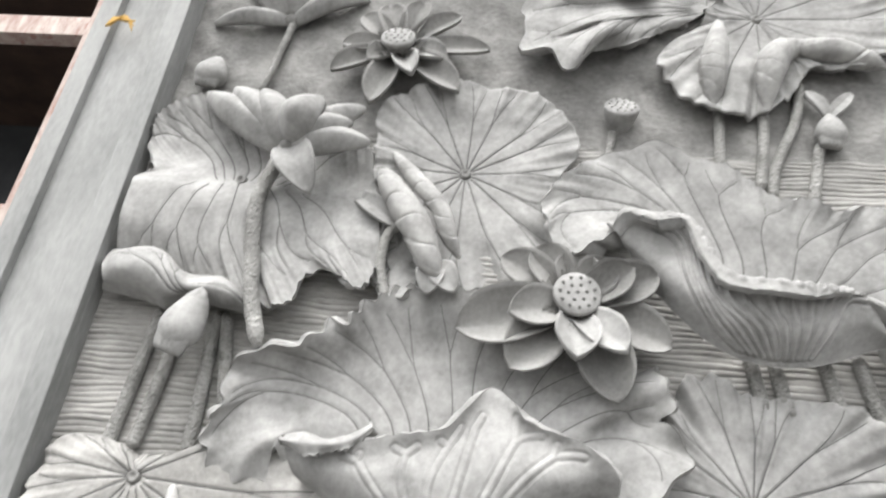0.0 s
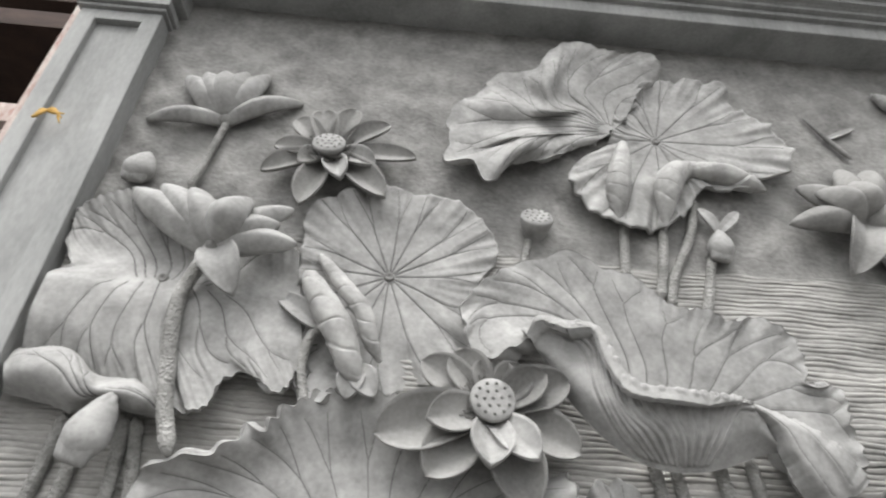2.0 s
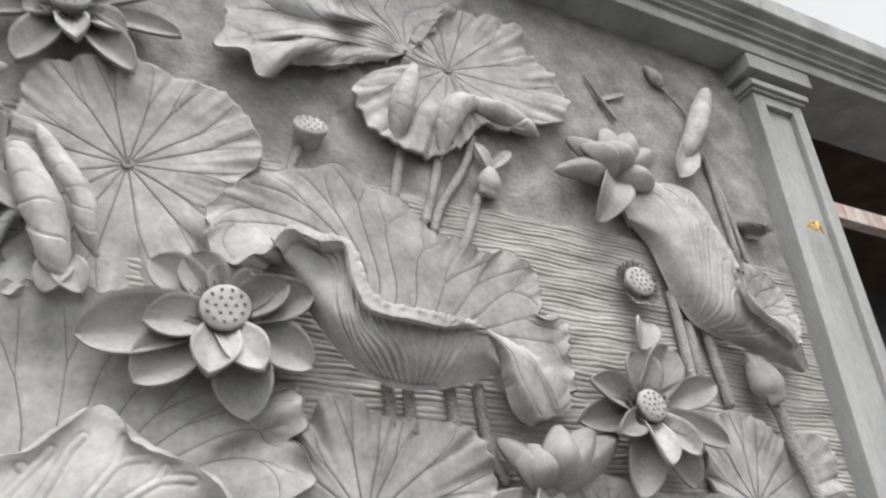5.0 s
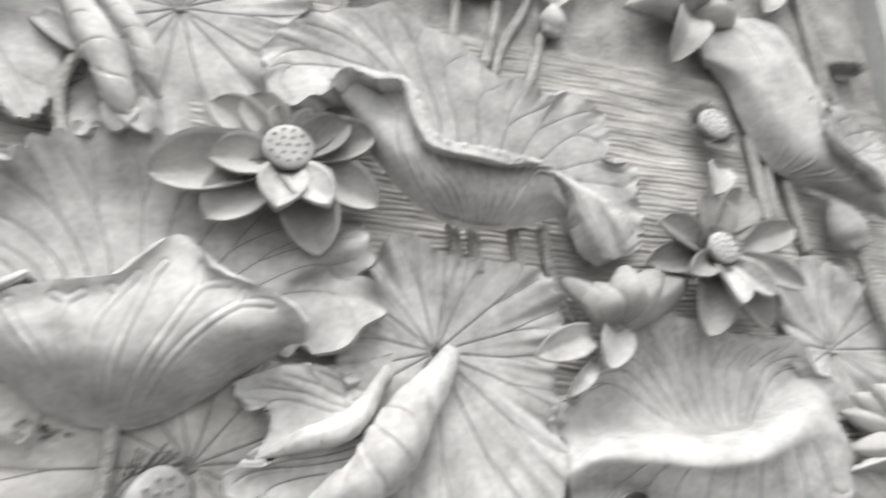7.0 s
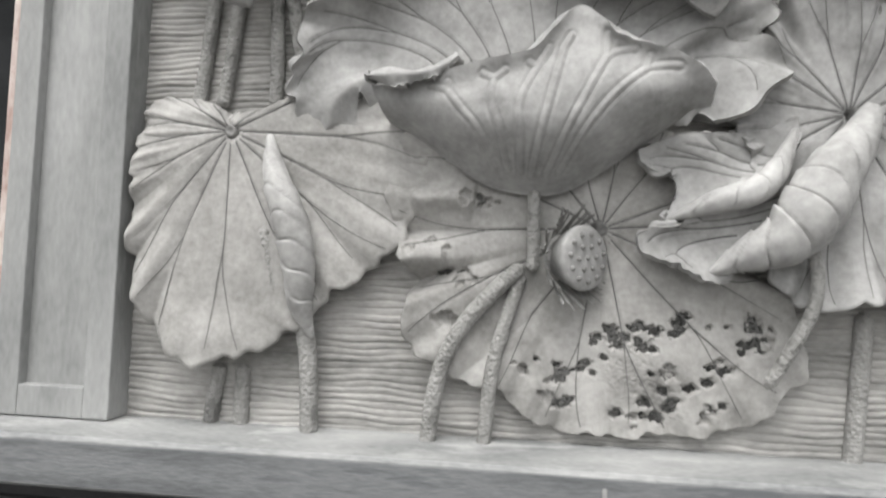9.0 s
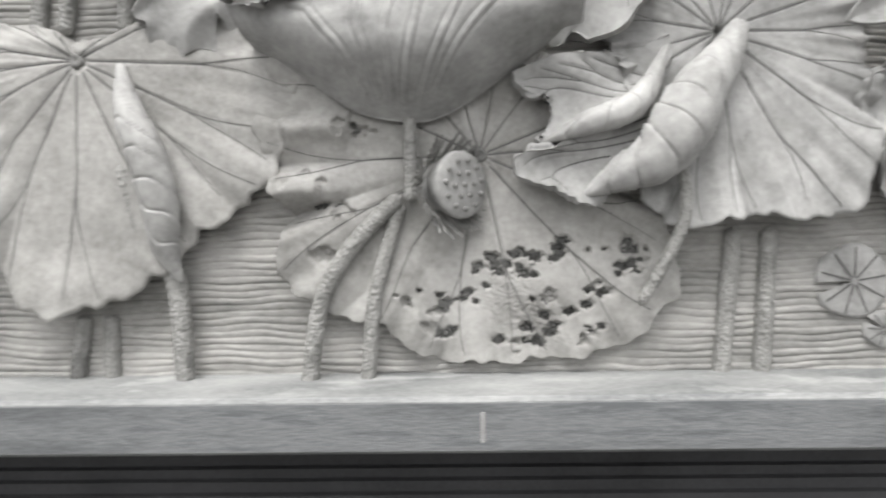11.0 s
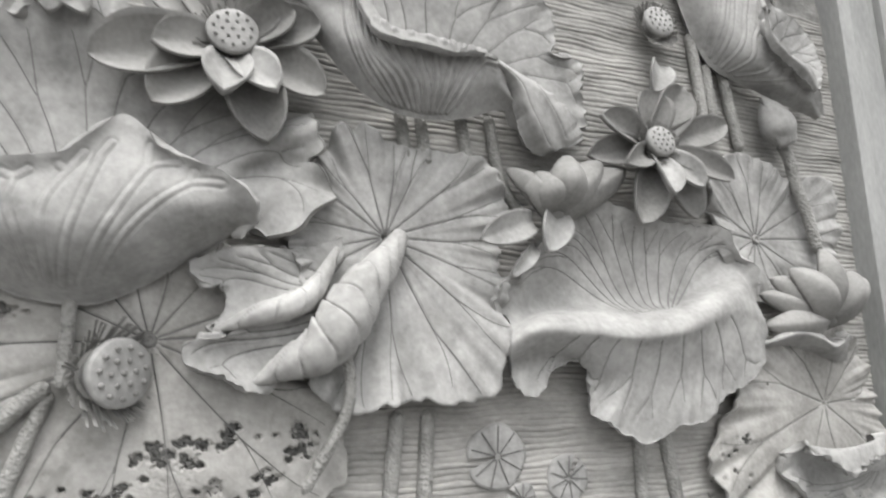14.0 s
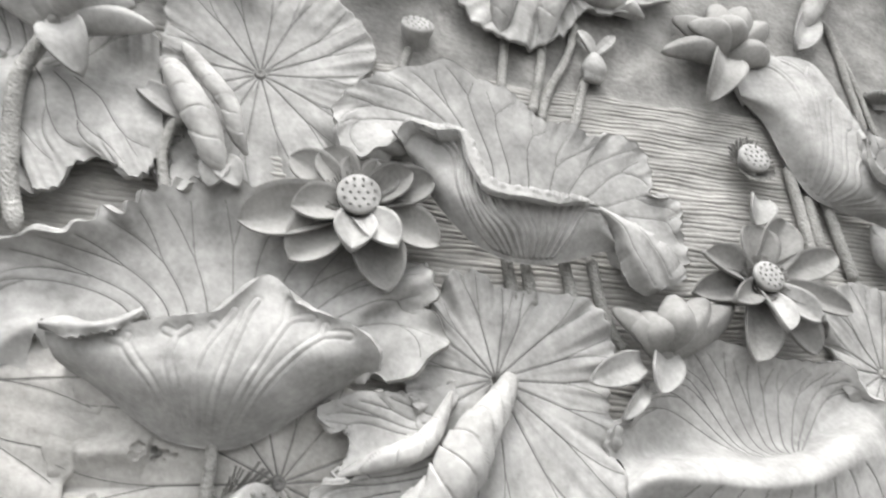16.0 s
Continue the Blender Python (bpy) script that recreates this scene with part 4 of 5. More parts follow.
guides.append([(2.73, 0.12, 0.172), (2.848, 0.11, 0.151), (2.954, 0.105, 0.132), (3.08, 0.1, 0.134)])
guides.append([(2.723, 0.135, 0.181), (2.832, 0.14, 0.161), (2.946, 0.14, 0.173), (3.044, 0.13, 0.188)])
guides.append([(2.732, 0.135, 0.168), (2.813, 0.15, 0.123), (2.856, 0.155, 0.091), (2.928, 0.155, 0.123), (3.035, 0.14, 0.15)])
sheet("curled_tip", guides,
    corner, fans=((0.9, 0.1, 0.4, 0.04, 0.1, 0.8, 4),), ruffle=(0.008, 0.008), waves=4, seed=21, nu=160, nv=70)
guides = []
guides.append([(2.669, 0.07, 0.457), (2.738, 0.09, 0.486), (2.807, 0.1, 0.503), (2.872, 0.11, 0.486), (2.929, 0.11, 0.46), (3.019, 0.09, 0.489)])
guides.append([(2.668, 0.08, 0.451), (2.718, 0.105, 0.469), (2.785, 0.115, 0.482), (2.849, 0.125, 0.466), (2.906, 0.125, 0.443), (2.997, 0.1, 0.472)])
guides.append([(2.7, 0.06, 0.445), (2.767, 0.07, 0.451), (2.845, 0.06, 0.439), (2.923, 0.06, 0.419), (2.98, 0.06, 0.405), (3.029, 0.06, 0.405)])
sheet("curled_edge", guides,
    corner, ruffle=(0.006, 0), waves=4, seed=25, nu=140, nv=40)
droop = leaf("drooping grey lotus leaf in the lower corner", (0.232, 0.662),
             [0.46, 0.32, 0.12, 0.06, 0.05, 0.05, 0.05, 0.08, 0.13, 0.21, 0.21, 0.22, 0.26, 0.35, 0.48, 0.52, 0.49, 0.45, 0.47, 0.47],
             [0.04, 0.02, 0.02, 0.02, 0.03, 0.05, 0.07, 0.08, 0.07, 0.05], high=0.035, bulge=0.012, material=PITTED, seed=13, ruffle=0.012, waves=11, veins=17, jag=0.04)
fold(droop, [(0.331, 0.05, 0.652), (0.362, 0.08, 0.551), (0.393, 0.09, 0.48), (0.417, 0.095, 0.411), (0.429, 0.09, 0.342), (0.432, 0.08, 0.272), (0.453, 0.06, 0.201)], [0.008, 0.028, 0.036, 0.038, 0.034, 0.026, 0.006], 8, seed=10)
stem(droop, [(0.33, 0.45), (0.348, 0.357), (0.385, 0.26), (0.435, 0.199), (0.453, 0.0)], 0.02, 0.045)
stem(droop, [(0.225, 0.13), (0.204, 0.0)], 0.017, 0.015)
stem(droop, [(0.28, 0.13), (0.278, 0.0)], 0.018, 0.01)
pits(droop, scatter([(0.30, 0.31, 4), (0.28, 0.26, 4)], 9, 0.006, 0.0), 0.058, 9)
# bowl-shaped leaves seen from the side: the far wall, then the near wall with its lip
bowl = thing("lotus_leaf", "great bowl-shaped grey lotus leaf seen from the side", "lotus leaf", "carved lotus leaves")
guides = []
guides.append([(0.524, 0.03, 0.678), (0.463, 0.06, 0.67), (0.407, 0.06, 0.693), (0.371, 0.06, 0.759), (0.403, 0.085, 0.846), (0.451, 0.105, 0.924), (0.502, 0.115, 0.967), (0.646, 0.1, 1.01), (0.677, 0.085, 1.069), (0.78, 0.07, 1.136), (0.896, 0.065, 1.151), (1.035, 0.05, 1.115), (1.173, 0.03, 1.047), (1.285, 0.05, 0.987), (1.362, 0.07, 0.984), (1.405, 0.085, 0.911), (1.387, 0.065, 0.873), (1.384, 0.06, 0.857), (1.403, 0.085, 0.827), (1.408, 0.1, 0.774), (1.372, 0.09, 0.709), (1.293, 0.06, 0.676)])
guides.append([(0.531, 0.05, 0.717), (0.489, 0.075, 0.728), (0.463, 0.06, 0.764), (0.471, 0.05, 0.828), (0.523, 0.045, 0.885), (0.645, 0.03, 0.938), (0.772, 0.027, 0.99), (0.907, 0.024, 1.001), (1.042, 0.027, 0.956), (1.172, 0.03, 0.912), (1.273, 0.06, 0.888), (1.278, 0.03, 0.851), (1.31, 0.065, 0.806), (1.312, 0.07, 0.759), (1.262, 0.05, 0.701)])
guides.append([(0.54, 0.07, 0.744), (0.554, 0.07, 0.769), (0.594, 0.05, 0.8), (0.688, 0.03, 0.83), (0.817, 0.027, 0.834), (0.944, 0.027, 0.844), (1.072, 0.03, 0.829), (1.169, 0.05, 0.797), (1.238, 0.06, 0.754), (1.238, 0.05, 0.678)])
guides.append([(0.557, 0.04, 0.714), (0.627, 0.03, 0.733), (0.804, 0.027, 0.724), (0.989, 0.027, 0.727), (1.171, 0.03, 0.718), (1.218, 0.03, 0.677)])
sheet("far_wall", guides,
    bowl, fans=((0.5, 0.6, 0.95, 0.03, 0.08, 0.97, 12),), ruffle=(0.028, 0), waves=8, seed=14)
guides = []
guides.append([(0.58, 0.135, 0.732), (0.663, 0.155, 0.73), (0.736, 0.17, 0.753), (0.82, 0.18, 0.773), (0.906, 0.185, 0.789), (0.951, 0.18, 0.834), (0.997, 0.165, 0.884), (1.041, 0.17, 0.86), (1.081, 0.185, 0.816), (1.162, 0.185, 0.789), (1.218, 0.185, 0.763), (1.255, 0.17, 0.725), (1.257, 0.13, 0.689)])
guides.append([(0.584, 0.13, 0.722), (0.72, 0.165, 0.723), (0.824, 0.172, 0.742), (0.91, 0.174, 0.757), (0.958, 0.172, 0.797), (1.003, 0.165, 0.828), (1.05, 0.168, 0.812), (1.11, 0.174, 0.777), (1.177, 0.175, 0.755), (1.219, 0.165, 0.728), (1.243, 0.115, 0.691)])
guides.append([(0.59, 0.12, 0.707), (0.727, 0.168, 0.686), (0.835, 0.184, 0.687), (0.921, 0.19, 0.691), (1.018, 0.188, 0.708), (1.109, 0.182, 0.708), (1.169, 0.165, 0.703), (1.227, 0.11, 0.688)])
guides.append([(0.597, 0.095, 0.689), (0.734, 0.14, 0.643), (0.847, 0.165, 0.623), (0.935, 0.17, 0.615), (1.02, 0.165, 0.628), (1.115, 0.14, 0.656), (1.215, 0.085, 0.682)])
guides.append([(0.603, 0.04, 0.679), (0.688, 0.05, 0.628), (0.765, 0.055, 0.576), (0.836, 0.05, 0.538), (0.935, 0.05, 0.522), (0.997, 0.05, 0.534), (1.064, 0.05, 0.572), (1.133, 0.05, 0.624), (1.2, 0.04, 0.675)])
sheet("near_wall", guides,
    bowl, fans=((0.5, 0.26, 0.93, 0.17, 0.12, 0.90, 6),), ribs=1.0, ruffle=(0.004, 0), waves=5, seed=15, thick=0.02, nu=340)
guides = []
guides.append([(0.567, 0.14, 0.757), (0.616, 0.16, 0.768), (0.681, 0.165, 0.759), (0.731, 0.165, 0.775), (0.76, 0.155, 0.792)])
guides.append([(0.577, 0.165, 0.747), (0.633, 0.19, 0.743), (0.691, 0.19, 0.745), (0.737, 0.18, 0.762), (0.763, 0.16, 0.787)])
guides.append([(0.579, 0.16, 0.743), (0.635, 0.18, 0.717), (0.688, 0.185, 0.728), (0.73, 0.18, 0.741), (0.763, 0.155, 0.785)])
sheet("rolled_lip", guides,
    bowl, ruffle=(0.003, 0.006), waves=3, seed=31, nu=120, nv=30)
stem(bowl, [(0.924, 0.55), (0.925, 0.36)], 0.0135, 0.05)
stem(bowl, [(0.905, 0.372), (0.85, 0.321), (0.78, 0.239), (0.732, 0.132), (0.709, 0.0)], 0.0175, 0.055)
stem(bowl, [(0.904, 0.36), (0.874, 0.263), (0.845, 0.146), (0.828, 0.0)], 0.0155, 0.045)
tilted = thing("lotus_leaf", "tilted bowl-shaped grey lotus leaf with a rolled lip", "lotus leaf", "carved lotus leaves")
guides = []
guides.append([(1.285, 0.09, 1.306), (1.187, 0.1, 1.255), (1.127, 0.09, 1.283), (1.115, 0.08, 1.356), (1.132, 0.07, 1.441), (1.209, 0.06, 1.526), (1.34, 0.06, 1.587), (1.429, 0.06, 1.619), (1.505, 0.06, 1.57), (1.602, 0.06, 1.548), (1.684, 0.055, 1.481), (1.726, 0.06, 1.455), (1.802, 0.07, 1.451), (1.858, 0.06, 1.425), (1.944, 0.07, 1.437), (2.021, 0.07, 1.393), (2.036, 0.07, 1.314), (2.038, 0.06, 1.255), (2.124, 0.06, 1.246), (2.121, 0.06, 1.155), (2.127, 0.06, 1.054), (2.075, 0.06, 1.03)])
guides.append([(1.294, 0.085, 1.325), (1.22, 0.08, 1.321), (1.177, 0.065, 1.353), (1.209, 0.055, 1.42), (1.322, 0.05, 1.487), (1.437, 0.045, 1.501), (1.546, 0.045, 1.447), (1.664, 0.045, 1.378), (1.799, 0.045, 1.339), (1.918, 0.05, 1.322), (1.985, 0.05, 1.278), (2.017, 0.05, 1.226), (2.06, 0.05, 1.169), (2.063, 0.05, 1.083), (2.031, 0.05, 1.026)])
guides.append([(1.31, 0.08, 1.34), (1.285, 0.06, 1.356), (1.334, 0.05, 1.391), (1.431, 0.04, 1.395), (1.523, 0.03, 1.34), (1.624, 0.03, 1.282), (1.741, 0.03, 1.243), (1.856, 0.04, 1.233), (1.931, 0.05, 1.189), (1.972, 0.05, 1.119), (1.973, 0.05, 1.023)])
guides.append([(1.332, 0.05, 1.331), (1.396, 0.04, 1.341), (1.488, 0.027, 1.289), (1.587, 0.025, 1.218), (1.732, 0.025, 1.183), (1.85, 0.027, 1.176), (1.903, 0.04, 1.117), (1.936, 0.04, 1.022)])
sheet("far_wall", guides,
    tilted, fans=((0.45, 0.75, 0.9, 0.03, 0.05, 0.97, 12),), ruffle=(0.016, 0), waves=10, seed=16)
guides = []
guides.append([(1.284, 0.115, 1.3), (1.308, 0.125, 1.334), (1.369, 0.14, 1.308), (1.432, 0.15, 1.309), (1.45, 0.165, 1.227), (1.485, 0.175, 1.155), (1.521, 0.18, 1.132), (1.587, 0.18, 1.125), (1.684, 0.175, 1.126), (1.76, 0.165, 1.143), (1.82, 0.14, 1.167)])
guides.append([(1.281, 0.105, 1.317), (1.307, 0.115, 1.365), (1.376, 0.125, 1.355), (1.456, 0.14, 1.335), (1.484, 0.155, 1.257), (1.508, 0.165, 1.203), (1.544, 0.17, 1.175), (1.626, 0.17, 1.17), (1.71, 0.165, 1.167), (1.787, 0.155, 1.164), (1.852, 0.12, 1.138)])
guides.append([(1.29, 0.1, 1.305), (1.322, 0.105, 1.321), (1.375, 0.115, 1.297), (1.435, 0.13, 1.279), (1.457, 0.145, 1.214), (1.486, 0.15, 1.147), (1.529, 0.155, 1.121), (1.596, 0.155, 1.115), (1.693, 0.15, 1.117), (1.785, 0.14, 1.136), (1.857, 0.12, 1.104)])
guides.append([(1.308, 0.08, 1.283), (1.353, 0.1, 1.247), (1.395, 0.12, 1.197), (1.442, 0.135, 1.138), (1.502, 0.14, 1.083), (1.591, 0.145, 1.062), (1.704, 0.135, 1.069), (1.813, 0.12, 1.094), (1.876, 0.11, 1.074)])
guides.append([(1.329, 0.05, 1.279), (1.36, 0.06, 1.203), (1.417, 0.07, 1.123), (1.492, 0.075, 1.047), (1.567, 0.08, 1.005), (1.654, 0.08, 0.997), (1.763, 0.075, 1.019), (1.855, 0.075, 1.054), (1.911, 0.08, 1.065)])
sheet("near_wall", guides,
    tilted, fans=((0.6, 0.22, 0.97, 0.30, 0.03, 0.97, 12),), ribs=2.4, ruffle=(0.0022, 0), waves=5, seed=17, thick=0.018, nu=340)
guides = []
guides.append([(1.807, 0.12, 1.154), (1.859, 0.11, 1.118), (1.885, 0.1, 1.042), (1.91, 0.1, 0.965), (1.959, 0.09, 0.935), (1.996, 0.085, 0.946)])
guides.append([(1.822, 0.14, 1.157), (1.878, 0.15, 1.103), (1.9, 0.15, 1.042), (1.936, 0.14, 0.986), (1.968, 0.12, 0.956), (2.004, 0.1, 0.95)])
guides.append([(1.86, 0.13, 1.151), (1.917, 0.14, 1.111), (1.954, 0.13, 1.071), (1.984, 0.12, 1.021), (2.006, 0.11, 0.986), (2.029, 0.095, 0.965)])
guides.append([(1.887, 0.11, 1.154), (1.953, 0.12, 1.116), (1.987, 0.125, 1.068), (2.018, 0.12, 1.024), (2.043, 0.105, 0.991), (2.057, 0.09, 0.973)])
guides.append([(1.912, 0.08, 1.162), (1.987, 0.08, 1.136), (2.044, 0.08, 1.099), (2.086, 0.075, 1.063), (2.106, 0.07, 1.033), (2.11, 0.07, 1.009)])
sheet("drooping_tail", guides,
    tilted, fans=((0.02, 0.0, 0.3, 0.3, 0.5, 0.98, 1), (0.02, 0.0, 0.7, 0.7, 0.5, 0.98, 1)), ruffle=(0.004, 0.006), waves=4, seed=18, nu=160, nv=70)
for p in ([(1.600, 1.04), (1.620, 0.90)], [(1.655, 1.03), (1.672, 0.90)], [(1.765, 1.05), (1.79, 0.90)], [(1.847, 1.06), (1.876, 0.888), (1.93, 0.80)]):
    stem(tilted, p, 0.0155, 0.02)
leaning = thing("lotus_leaf", "bowl-shaped grey lotus leaf leaning on the frame", "lotus leaf", "carved lotus leaves")
guides = []
guides.append([(2.815, 0.07, 1.681), (2.872, 0.07, 1.6), (2.968, 0.07, 1.559), (3.054, 0.07, 1.495), (3.071, 0.08, 1.388), (3.037, 0.09, 1.301)])
guides.append([(2.818, 0.05, 1.601), (2.875, 0.05, 1.522), (2.953, 0.05, 1.469), (3.007, 0.06, 1.388), (2.999, 0.07, 1.284)])
guides.append([(2.789, 0.03, 1.497), (2.858, 0.03, 1.423), (2.951, 0.03, 1.352), (3.004, 0.04, 1.276)])
sheet("far_wall", guides,
    leaning, fans=((0.4, 0.5, 0.95, 0.05, 0.1, 0.9, 5),), ruffle=(0.008, 0), waves=4, seed=22, nu=140, nv=50)
guides = []
guides.append([(2.397, 0.05, 1.732), (2.46, 0.06, 1.789), (2.554, 0.07, 1.845), (2.69, 0.085, 1.829), (2.739, 0.1, 1.72), (2.76, 0.12, 1.622), (2.77, 0.14, 1.528), (2.759, 0.155, 1.428), (2.818, 0.155, 1.348), (2.915, 0.14, 1.323), (2.985, 0.12, 1.295), (3.054, 0.08, 1.211)])
guides.append([(2.408, 0.055, 1.697), (2.467, 0.065, 1.736), (2.548, 0.085, 1.751), (2.633, 0.105, 1.697), (2.669, 0.12, 1.596), (2.695, 0.135, 1.508), (2.719, 0.14, 1.399), (2.804, 0.135, 1.316), (2.95, 0.11, 1.275), (3.049, 0.075, 1.208)])
guides.append([(2.416, 0.05, 1.667), (2.474, 0.07, 1.644), (2.532, 0.095, 1.597), (2.579, 0.115, 1.51), (2.619, 0.125, 1.421), (2.691, 0.125, 1.344), (2.789, 0.115, 1.284), (2.959, 0.09, 1.245), (3.038, 0.07, 1.203)])
guides.append([(2.417, 0.027, 1.685), (2.495, 0.03, 1.603), (2.526, 0.04, 1.497), (2.554, 0.045, 1.413), (2.61, 0.05, 1.321), (2.719, 0.05, 1.284), (2.843, 0.05, 1.252), (2.992, 0.05, 1.218), (3.047, 0.05, 1.204)])
sheet("near_wall", guides,
    leaning, fans=((0.52, 0.2, 0.97, 0.06, 0.04, 0.94, 7),), ribs=1.2, ruffle=(0.006, 0), waves=6, seed=19, thick=0.018, nu=280)
guides = []
guides.append([(2.757, 0.15, 1.531), (2.741, 0.165, 1.431), (2.791, 0.17, 1.348), (2.901, 0.155, 1.33), (2.979, 0.13, 1.296)])
guides.append([(2.738, 0.17, 1.484), (2.732, 0.185, 1.389), (2.79, 0.185, 1.329), (2.889, 0.165, 1.3), (2.961, 0.135, 1.268)])
guides.append([(2.741, 0.155, 1.475), (2.731, 0.165, 1.367), (2.793, 0.165, 1.313), (2.885, 0.15, 1.279), (2.965, 0.12, 1.255)])
sheet("rolled_lip", guides,
    leaning, ruffle=(0.003, 0.005), waves=3, seed=33, nu=120, nv=30)
for p in ([(2.609, 1.34), (2.625, 1.08)], [(2.673, 1.34), (2.72, 1.06)], [(2.56, 1.44), (2.575, 1.266), (2.585, 1.10)]):
    stem(leaning, p, 0.0165, 0.028)
closed = thing("lotus_leaf", "closed furled grey lotus leaf by the frame", "lotus leaf", "carved lotus leaves")
fold(closed, [(2.964, 0.03, 2.435), (2.882, 0.05, 2.284), (2.82, 0.055, 2.158), (2.77, 0.045, 2.07), (2.734, 0.03, 2.018)], [0.026, 0.042, 0.042, 0.032, 0.012], 9, seed=11, name="furled_blade", spiral=0.9)
petal(closed, (2.801, 0.03, 2.105), (2.685, 0.05, 1.905), 0.052, lift=0.02, cup=0.5, blunt=1.8)
stem(closed, [(2.86, 2.10), (2.89, 2.03), (2.905, 1.88), (2.931, 1.62)], 0.013, 0.014)
stem(closed, [(2.88, 2.06), (2.94, 1.85), (2.975, 1.62)], 0.010, 0.012)

# ---- flowers ----
def open_flower(label, centre, high, pod, tips, widths, tilt, material=None):
    """An open lotus flower: petals with their tips (x, height, z) and half widths round a seed pod, from the back to the front."""
    root = thing("lotus_flower", label, "lotus flower", "carved lotus flowers")
    for k, ((x, h, z), w) in enumerate(zip(tips, widths)):
        dx, dz = x - centre[0], z - centre[1]
        b = 0.30 * pod / math.hypot(dx, dz)
        front = max(h - high, 0.0)
        # last two petals take the lighter cement: light they catch, put into colour
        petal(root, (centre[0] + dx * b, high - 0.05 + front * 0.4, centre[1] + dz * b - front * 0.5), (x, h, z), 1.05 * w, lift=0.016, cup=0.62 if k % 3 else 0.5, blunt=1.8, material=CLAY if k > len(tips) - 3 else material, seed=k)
    seed_pod(root, centre, high, pod, tilt)
    return root


UP = Matrix.Rotation(radians(-7), 3, "X")
UPPER = Matrix.Rotation(radians(-16), 3, "X")
open_flower("open grey lotus flower high on the plaster", (0.676, 1.93), 0.085, 0.052,
            [(0.546, 0.035, 2.062), (0.628, 0.035, 2.11), (0.738, 0.04, 2.124), (0.501, 0.05, 1.932), (0.857, 0.05, 2.059), (0.48, 0.05, 1.827), (0.951, 0.045, 1.936), (0.616, 0.06, 1.701), (0.869, 0.07, 1.747), (0.591, 0.075, 1.852), (0.829, 0.08, 1.865), (0.732, 0.1, 1.782)],
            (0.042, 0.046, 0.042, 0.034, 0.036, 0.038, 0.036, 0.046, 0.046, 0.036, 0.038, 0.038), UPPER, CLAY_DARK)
open_flower("large open grey lotus flower on a dark leaf", (1.191, 1.135), 0.10, 0.057,
            [(1.012, 0.06, 1.237), (1.094, 0.07, 1.263), (1.192, 0.07, 1.255), (1.278, 0.08, 1.231), (0.912, 0.08, 1.036), (1.386, 0.09, 1.195), (1.039, 0.09, 0.946), (1.403, 0.085, 1.02), (1.281, 0.08, 0.889), (1.033, 0.12, 1.072), (1.324, 0.11, 1.206), (1.179, 0.15, 0.963), (1.288, 0.15, 0.987)],
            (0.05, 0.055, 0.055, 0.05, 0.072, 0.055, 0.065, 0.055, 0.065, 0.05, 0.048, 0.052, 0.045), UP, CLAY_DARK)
open_flower("open grey lotus flower with raised petals", (2.341, 1.018), 0.11, 0.046,
            [(2.331, 0.08, 1.184), (2.457, 0.08, 1.207), (2.484, 0.07, 0.812), (2.267, 0.09, 0.775), (2.122, 0.07, 0.964), (2.153, 0.1, 1.075), (2.597, 0.1, 1.104), (2.582, 0.12, 0.926), (2.204, 0.13, 0.929), (2.464, 0.13, 0.891), (2.338, 0.15, 0.851)],
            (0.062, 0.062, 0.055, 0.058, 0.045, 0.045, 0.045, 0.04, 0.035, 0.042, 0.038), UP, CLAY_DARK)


def side_flower(label, base, high, tips, widths, material=None):
    """A half-open lotus seen from the side: petals with their backs turned outwards, from the back to the front."""
    root = thing("lotus_flower", label, "lotus flower", "carved lotus flowers")
    for k, ((x, h, z), w) in enumerate(zip(tips, widths)):
        dx, dz = x - base[0], z - base[1]
        petal(root, (base[0] + dx * 0.02, high + (h - high) * 0.2, base[1] + dz * 0.02), (x, h, z), 1.08 * w, lift=0.04 + max(h - high, 0) * 0.5, cup=-0.65 if dz > -0.06 else 0.4, blunt=1.0, material=material, seed=k + 3)
    lathe("calyx", base, high - 0.01, ((0.022, -0.03), (0.026, 0.0), (0.02, 0.016), (0.001, 0.022)), CLAY_DARK, root, 20)
    return root


side_flower("half-open grey lotus flower in front of a leaf", (0.434, 1.502), 0.12,
            [(0.132, 0.07, 1.712), (0.614, 0.09, 1.67), (0.224, 0.09, 1.719), (0.65, 0.12, 1.531), (0.318, 0.11, 1.7), (0.595, 0.13, 1.586), (0.509, 0.165, 1.637), (0.52, 0.12, 1.354)],
            (0.05, 0.042, 0.05, 0.044, 0.05, 0.042, 0.055, 0.05))
thin = side_flower("half-open grey lotus flower on a thin stem", (0.312, 2.053), 0.03,
            [(0.057, 0.02, 2.033), (0.548, 0.02, 2.168), (0.137, 0.03, 2.237), (0.414, 0.03, 2.281), (0.205, 0.04, 2.252), (0.343, 0.04, 2.272), (0.275, 0.05, 2.256)],
            (0.032, 0.036, 0.045, 0.045, 0.045, 0.045, 0.05))
side_flower("half-open dark grey lotus flower above a bowl leaf", (2.389, 1.829), 0.05,
            [(2.393, 0.04, 2.065), (2.594, 0.05, 2.007), (2.215, 0.05, 1.962), (2.487, 0.06, 2.054), (2.147, 0.06, 1.8), (2.548, 0.07, 1.824), (2.386, 0.09, 1.968), (2.244, 0.09, 1.91), (2.268, 0.07, 1.604)],
            (0.055, 0.05, 0.055, 0.06, 0.05, 0.055, 0.06, 0.058, 0.058), CLAY_DARK)
